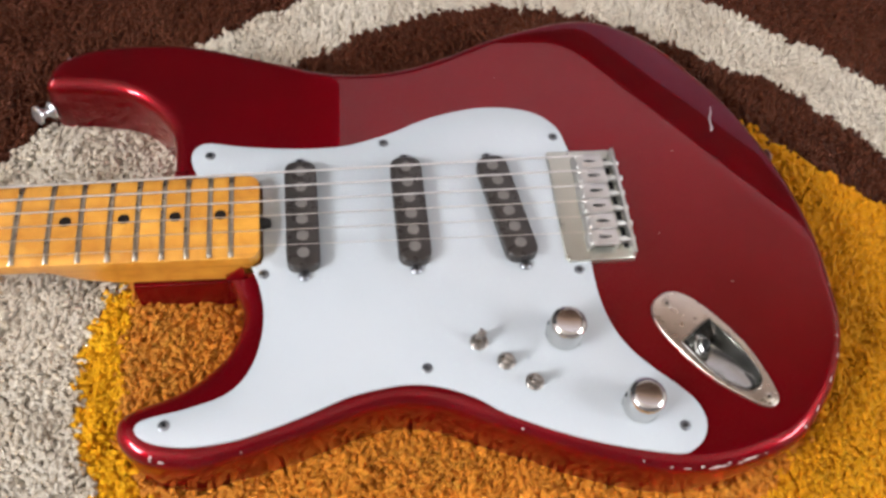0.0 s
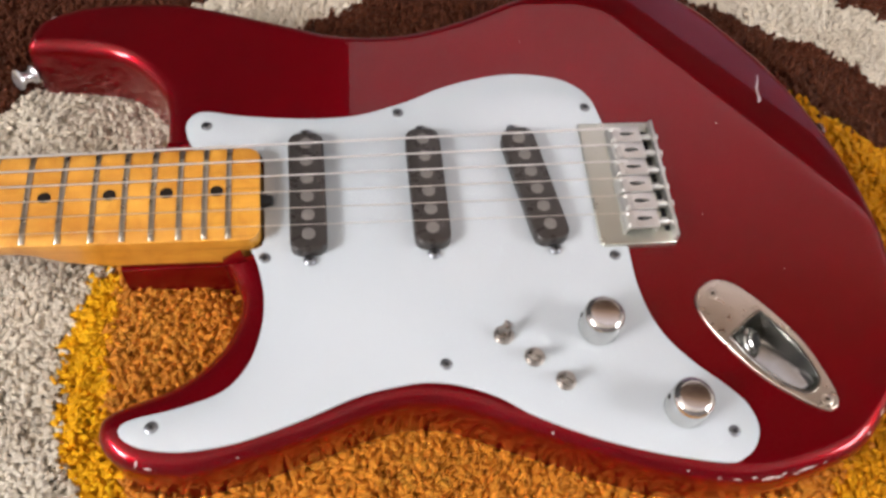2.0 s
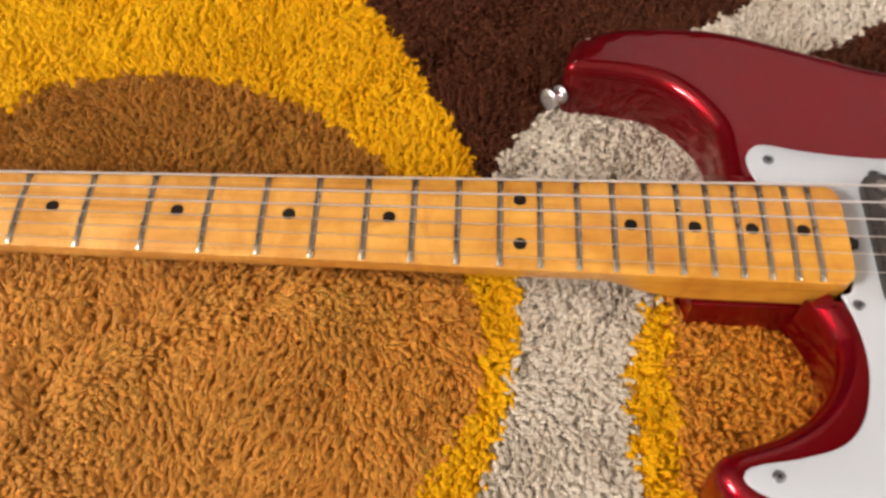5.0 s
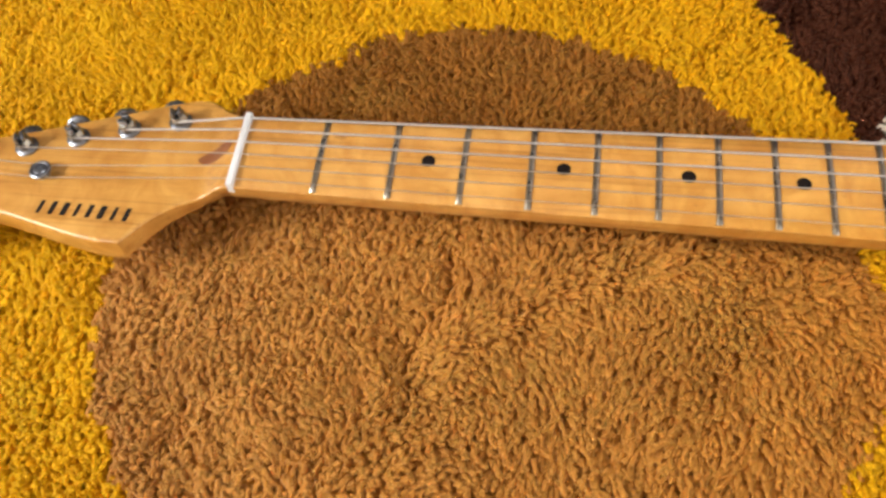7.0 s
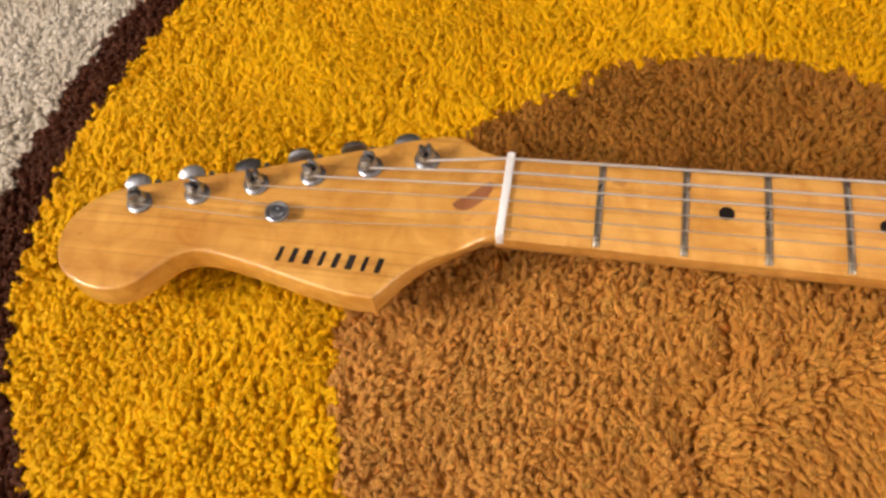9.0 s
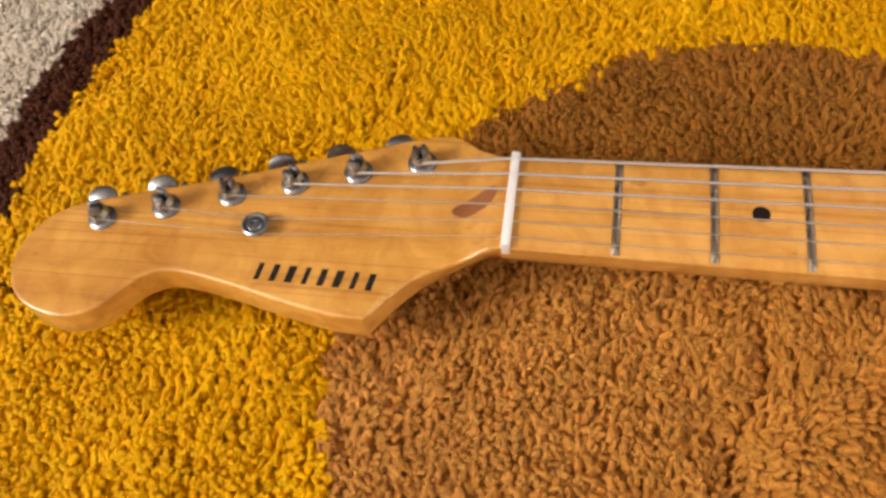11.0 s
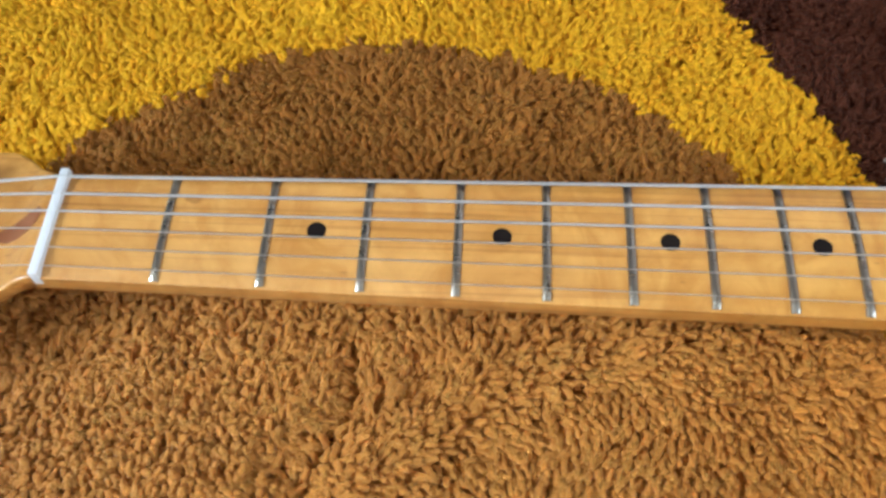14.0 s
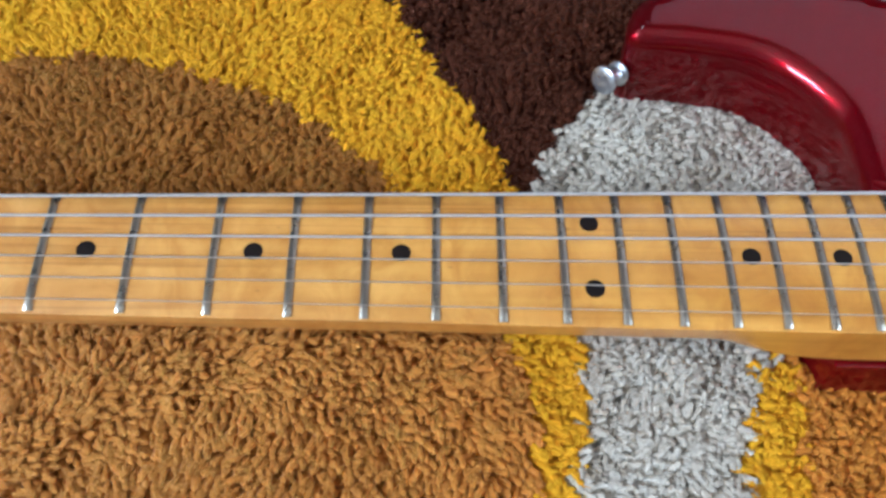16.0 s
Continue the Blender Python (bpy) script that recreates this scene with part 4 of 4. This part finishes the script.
# ---- the rug ----
rug = tagged(new("shag_rug"), "thick shag rug in amber, yellow, brown and cream rings", "rug")
bm = bmesh.new()
box(bm, (2.1, 1.5, 0.006), pose(0.35, 0.0, FLOOR_Z + 0.003), 0.001)
part("backing", bm, BACKING, rug)


def ring(centre, radii):
    """A closed curve by its radii at even angles, as a function that tells how far inside a place lies."""
    table = np.array(radii)
    n = len(table)

    def depth(x, y):
        dx, dy = x - centre[0], y - centre[1]
        a = (np.arctan2(dy, dx) / (2 * np.pi) % 1) * n
        i = np.floor(a).astype(int)
        t = a - i
        p0, p1, p2, p3 = (table[(i + k) % n] for k in (-1, 0, 1, 2))
        r = 0.5 * (2 * p1 + (p2 - p0) * t + (2 * p0 - 5 * p1 + 4 * p2 - p3) * t ** 2 + (3 * p1 - 3 * p2 + p3 - p0) * t ** 3)
        return r - np.hypot(dx, dy)
    return depth


AMBER_1 = ring((0.11, -0.03), [0.186, 0.176, 0.166, 0.16, 0.161, 0.157, 0.156, 0.156, 0.16, 0.164, 0.16, 0.168, 0.175, 0.18, 0.183, 0.185, 0.187, 0.186, 0.178, 0.175, 0.172, 0.17, 0.17, 0.17, 0.174, 0.178, 0.183, 0.19])
YELLOW_1 = ring((0.04, -0.01), [0.275, 0.264, 0.263, 0.261, 0.269, 0.271, 0.278, 0.282, 0.285, 0.291, 0.295, 0.298, 0.297, 0.292, 0.285, 0.282, 0.278, 0.275, 0.265, 0.26, 0.252, 0.249, 0.251, 0.253, 0.255, 0.257, 0.261, 0.266, 0.271, 0.279, 0.28, 0.278])
BROWN_1 = ring((0.04, -0.01), [0.23, 0.237, 0.246, 0.247, 0.248, 0.294, 0.314, 0.32, 0.322, 0.324, 0.326, 0.32, 0.311, 0.306, 0.3, 0.292, 0.287, 0.279, 0.27, 0.267, 0.264, 0.263, 0.262, 0.256, 0.248, 0.251, 0.255, 0.248])
BAND = ring((0.62, -0.02), [0.34, 0.337, 0.328, 0.312, 0.303, 0.297, 0.291, 0.284, 0.278, 0.272, 0.268, 0.27, 0.276, 0.294, 0.319, 0.33, 0.34, 0.348, 0.359, 0.352, 0.342, 0.328, 0.323, 0.316, 0.31, 0.312, 0.314, 0.316, 0.321, 0.327, 0.331, 0.338])
BROWN_2 = ring((0.62, -0.02), [0.298, 0.291, 0.275, 0.258, 0.24, 0.238, 0.234, 0.233, 0.229, 0.223, 0.219, 0.217, 0.224, 0.212, 0.184, 0.19, 0.222, 0.249, 0.255, 0.262, 0.266, 0.269, 0.267, 0.263, 0.26, 0.264, 0.268, 0.272, 0.278, 0.286, 0.293, 0.3])
YELLOW_2 = ring((0.62, -0.02), [0.277, 0.241, 0.218, 0.2, 0.194, 0.188, 0.184, 0.17, 0.155, 0.15, 0.15, 0.155, 0.165, 0.19, 0.236, 0.258, 0.265, 0.272, 0.274, 0.271, 0.265, 0.261, 0.263, 0.264, 0.268, 0.274, 0.28, 0.288])
AMBER_2 = ring((0.58, -0.06), [0.209, 0.204, 0.196, 0.188, 0.179, 0.172, 0.166, 0.164, 0.167, 0.17, 0.183, 0.189, 0.189, 0.192, 0.189, 0.179, 0.171, 0.167, 0.163, 0.164, 0.17, 0.179, 0.194, 0.211])
FAR_LEFT = ring((-0.42, 0.10), [0.21, 0.19, 0.20, 0.24, 0.28, 0.28, 0.24, 0.22, 0.22, 0.24, 0.28, 0.30])


def shade_of(x, y):
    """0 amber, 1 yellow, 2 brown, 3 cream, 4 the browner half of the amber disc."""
    x, y = (x + 0.0011 * np.sin(140 * y + 3 * np.sin(45 * x)) + 0.0014 * np.sin(330 * y + 190 * x),
            y + 0.0011 * np.sin(150 * x + 3 * np.sin(51 * y)) + 0.0014 * np.sin(290 * x - 210 * y))
    c = np.full(len(x), 2)
    c[BAND(x, y) > 0] = 3
    c[BROWN_2(x, y) > 0] = 2
    c[YELLOW_2(x, y) > 0] = 1
    c[AMBER_2(x, y) > 0] = 0
    c[FAR_LEFT(x, y) > 0] = 3
    c[BROWN_1(x, y) > 0] = 2
    c[YELLOW_1(x, y) > 0] = 1
    c[AMBER_1(x, y) > 0] = 0
    # far half of the amber disc takes the darker tan tone
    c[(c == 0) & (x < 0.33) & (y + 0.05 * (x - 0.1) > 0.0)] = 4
    return c


def parting(x, y):
    """Where the pile falls apart along a short line: how deep, and to which side of it a place lies."""
    side = x - (0.092 + 0.25 * (y + 0.05) + 0.004 * np.sin(110 * y))
    along = np.clip(1 - np.abs((y + 0.055) / 0.055) ** 3, 0, 1)
    w = np.sin(47 * x + 31 * y) * np.sin(-39 * x + 52 * y + 1.0) * np.sin(120 * x - 80 * y)
    return along * np.exp(-(side / 0.009) ** 2) + 0.5 * np.clip(w - 0.25, 0, 0.5) / 0.5, side


def pressed(x, y):
    """How far the weight of the body lowers the pile round it."""
    rim = np.array([tuple(q) for q in BODY[::2]])
    sink = np.zeros(len(x))
    near = np.flatnonzero((x > 0.31) & (x < 0.84) & (np.abs(y) < 0.21))
    for i in range(0, len(near), 8000):
        j = near[i:i + 8000]
        d = np.sqrt(((x[j, None] - rim[:, 0]) ** 2 + (y[j, None] - rim[:, 1]) ** 2).min(1))
        sink[j] = 0.0032 * np.clip(1 - d / 0.024, 0, 1)
    return sink


def pile(lo, hi, space, sides, reach, seed, hollow=None, loose=0):
    """Tufts on a jittered grid: bent, tapering, round-ended yarns. Returns places, vertices and faces a tuft."""
    rng = np.random.default_rng(seed)
    gx, gy = np.meshgrid(np.arange(lo[0], hi[0], space), np.arange(lo[1], hi[1], space * 0.87))
    gx = gx + (np.arange(gx.shape[0])[:, None] % 2) * space / 2
    x = gx.ravel() + rng.normal(0, space * 0.22, gx.size)
    y = gy.ravel() + rng.normal(0, space * 0.22, gx.size)
    keep = np.ones(len(x), bool)
    if hollow is not None:
        keep &= ~inside(np.c_[x, y], hollow)
    x, y = x[keep], y[keep]
    n = len(x)
    wave = lambda fx, fy, p: np.sin(fx * x + fy * y + p)
    lean = 0.5 * wave(29, 41, 0.3) + 0.5 * wave(-63, 37, 2.0) + 0.4 * wave(91, 80, 4.1)
    # combed towards the near side on the right of the amber disc, upright and swirled elsewhere
    combed = np.clip(1.6 * np.exp(-((x - 0.21) / 0.115) ** 2 - ((y + 0.10) / 0.08) ** 2), 0, 1)
    swirl = 1.2 + 1.3 * wave(9, 6, 1.0) + 0.9 * wave(-31, 37, 0.4) + 0.6 * wave(83, -61, 3.3) + rng.normal(0, 0.8, n)
    turn = swirl * (1 - combed) + (-1.60 + 0.30 * wave(60, 20, 0.7) + rng.normal(0, 0.25, n)) * combed
    deep, side_of = parting(x, y)
    turn = turn + np.where(deep > 0.15, np.where(side_of > 0, -0.9, 0.9) * deep, 0)
    slant = reach * np.clip(0.50 + 0.22 * lean + 0.42 * combed + rng.normal(0, 0.18, n), 0.05, 1.7)
    high = 0.0205 + 0.0010 * wave(37, 23, 1.2) + 0.0009 * wave(-71, 83, 0.2) + 0.0005 * wave(170, 140, 0.9) + 0.0008 * wave(330, 45, 0.5) * wave(120, -40, 2.1) + rng.normal(0, 0.0005, n) - 0.0052 * deep - pressed(x, y)
    fat = np.minimum(0.0040, space * 0.70) * (1 + rng.normal(0, 0.13, n))
    curl = rng.normal(0, 0.0013, n)
    dx, dy = np.cos(turn) * slant, np.sin(turn) * slant
    lift = high * (1 - 0.05 * np.clip(slant / 0.012, 0, 1.4) ** 2)
    # along the strand: how far out, how high, how thick, how far it sways
    steps = ((0.0, 0.70, 1.05, 0.0), (0.45, 0.92, 1.0, 0.8), (0.90, 1.0, 0.70, -0.3), (1.10, 0.985, 0.0, 0.1))
    ahead, across = np.c_[np.cos(turn), np.sin(turn), np.zeros(n)], np.c_[-np.sin(turn), np.cos(turn), np.zeros(n)]
    spots = [np.c_[x, y, np.full(n, FLOOR_Z + 0.005)] + ahead * (slant * out)[:, None] + across * (curl * sway)[:, None] + np.c_[np.zeros((n, 2)), lift * up] for out, up, _, sway in steps]
    verts = np.empty((n, (len(steps) - 1) * sides + 1, 3))
    normals = np.empty_like(verts)
    spin = rng.uniform(0, 6.28, n)
    for j, (_, _, wide, _) in enumerate(steps[:-1]):
        way = spots[j + 1] - spots[max(j - 1, 0)]
        way = way / np.linalg.norm(way, axis=1)[:, None]
        side = np.cross(way, np.c_[-np.sin(turn), np.cos(turn), np.zeros(n)])
        for k in range(sides):
            a = 2 * np.pi * k / sides + 0.5 * j + spin
            out = np.cos(a)[:, None] * across + np.sin(a)[:, None] * side
            verts[:, j * sides + k] = spots[j] + (fat * wide)[:, None] * out
            normals[:, j * sides + k] = out
    verts[:, -1] = spots[-1]
    normals[:, -1] = way
    # the felted yarn has no hard surface: its shading leans towards the open side
    normals = normals * 0.72 + np.array((0, 0, 0.42))
    normals /= np.linalg.norm(normals, axis=2)[:, :, None] + 1e-9
    faces = []
    for j in range(len(steps) - 2):
        for k in range(sides):
            a, b = j * sides + k, j * sides + (k + 1) % sides
            faces += [(a, b, b + sides), (a, b + sides, a + sides)]
    last = (len(steps) - 2) * sides
    faces += [(last + k, last + (k + 1) % sides, last + sides) for k in range(sides)]
    jitter = rng.normal(0, 0.0013, (2, n))
    # loose fibres: slim blades that splay from the upper part of each tuft
    blades = np.empty((n, loose * 3, 3))
    for k in range(loose):
        a = rng.uniform(0, 6.28, n)
        root = spots[1] + (spots[2] - spots[1]) * rng.uniform(0, 1, n)[:, None]
        root[:, 2] -= 0.0006
        width = rng.uniform(0.0003, 0.0005, n)[:, None] * np.c_[-np.sin(a), np.cos(a), np.zeros(n)]
        far = rng.uniform(0.0012, 0.0028, n) * (1 - 0.6 * combed)
        blades[:, 3 * k], blades[:, 3 * k + 1] = root - width, root + width
        blades[:, 3 * k + 2] = root + np.c_[np.cos(a) * far + 0.4 * dx, np.sin(a) * far + 0.4 * dy, rng.uniform(0.0005, 0.0022, n)]
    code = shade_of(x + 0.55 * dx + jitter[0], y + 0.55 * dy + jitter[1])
    return code, verts, normals, np.array(faces), blades


def pile_mesh(name, verts, faces, mat, label, normals=None):
    n, per = verts.shape[:2]
    f = (faces[None] + per * np.arange(n)[:, None, None]).reshape(-1)
    me = bpy.data.meshes.new(name)
    me.vertices.add(n * per)
    me.vertices.foreach_set("co", verts.reshape(-1).astype(np.float32))
    me.loops.add(len(f))
    me.loops.foreach_set("vertex_index", f.astype(np.int32))
    me.polygons.add(len(f) // 3)
    me.polygons.foreach_set("loop_start", np.arange(0, len(f), 3, dtype=np.int32))
    me.update(calc_edges=True)
    me.shade_smooth()
    if normals is not None:
        me.normals_split_custom_set_from_vertices(normals.reshape(-1, 3))
    me.materials.append(mat)
    ob = new(name, me)
    ob.parent = rug
    return tagged(ob, label, kind="stuff")


def mat_mesh(name, code, cell, lo, hi, mat, label, hollow=None):
    """The closed lower mass of the yarn, in cells of one colour."""
    gx, gy = np.meshgrid(np.arange(lo[0], hi[0], cell), np.arange(lo[1], hi[1], cell))
    x, y = gx.ravel(), gy.ravel()
    keep = shade_of(x, y) == code
    if hollow is not None:
        keep &= ~inside(np.c_[x, y], hollow)
    x, y = x[keep], y[keep]
    z = FLOOR_Z + 0.005 + 0.0169 + 0.0008 * np.sin(37 * x + 23 * y + 1.2) + 0.0007 * np.sin(-71 * x + 83 * y + 0.2) - 0.0075 * parting(x, y)[0] - pressed(x, y)
    verts = np.empty((len(x), 8, 3))
    for k, (u, v, w) in enumerate(((-1, -1, 0), (1, -1, 0), (1, 1, 0), (-1, 1, 0), (-1, -1, -1), (1, -1, -1), (1, 1, -1), (-1, 1, -1))):
        verts[:, k, 0], verts[:, k, 1], verts[:, k, 2] = x + u * cell * 0.56, y + v * cell * 0.56, z + w * 0.013
    faces = np.array(((0, 1, 2), (0, 2, 3), (0, 4, 5), (0, 5, 1), (1, 5, 6), (1, 6, 2), (2, 6, 7), (2, 7, 3), (3, 7, 4), (3, 4, 0)))
    ob = pile_mesh(name, verts, faces, mat, label)
    ob.data.shade_flat()
    return ob


UNDER = inset(turned(BODY), 0.02)
NEAR = [Vector(q) for q in ((-0.345, -0.185), (0.985, -0.185), (0.985, 0.255), (-0.345, 0.255))]
codes, verts, normals, faces, blades = pile((-0.345, -0.185), (0.985, 0.255), 0.0027, 4, 0.0078, 5, UNDER, 4)
codes_far, verts_far, normals_far, faces_far, _ = pile((-0.66, -0.60), (1.36, 0.60), 0.016, 4, 0.012, 6, NEAR)
SINGLE = np.array([(3 * k, 3 * k + 1, 3 * k + 2) for k in range(4)])
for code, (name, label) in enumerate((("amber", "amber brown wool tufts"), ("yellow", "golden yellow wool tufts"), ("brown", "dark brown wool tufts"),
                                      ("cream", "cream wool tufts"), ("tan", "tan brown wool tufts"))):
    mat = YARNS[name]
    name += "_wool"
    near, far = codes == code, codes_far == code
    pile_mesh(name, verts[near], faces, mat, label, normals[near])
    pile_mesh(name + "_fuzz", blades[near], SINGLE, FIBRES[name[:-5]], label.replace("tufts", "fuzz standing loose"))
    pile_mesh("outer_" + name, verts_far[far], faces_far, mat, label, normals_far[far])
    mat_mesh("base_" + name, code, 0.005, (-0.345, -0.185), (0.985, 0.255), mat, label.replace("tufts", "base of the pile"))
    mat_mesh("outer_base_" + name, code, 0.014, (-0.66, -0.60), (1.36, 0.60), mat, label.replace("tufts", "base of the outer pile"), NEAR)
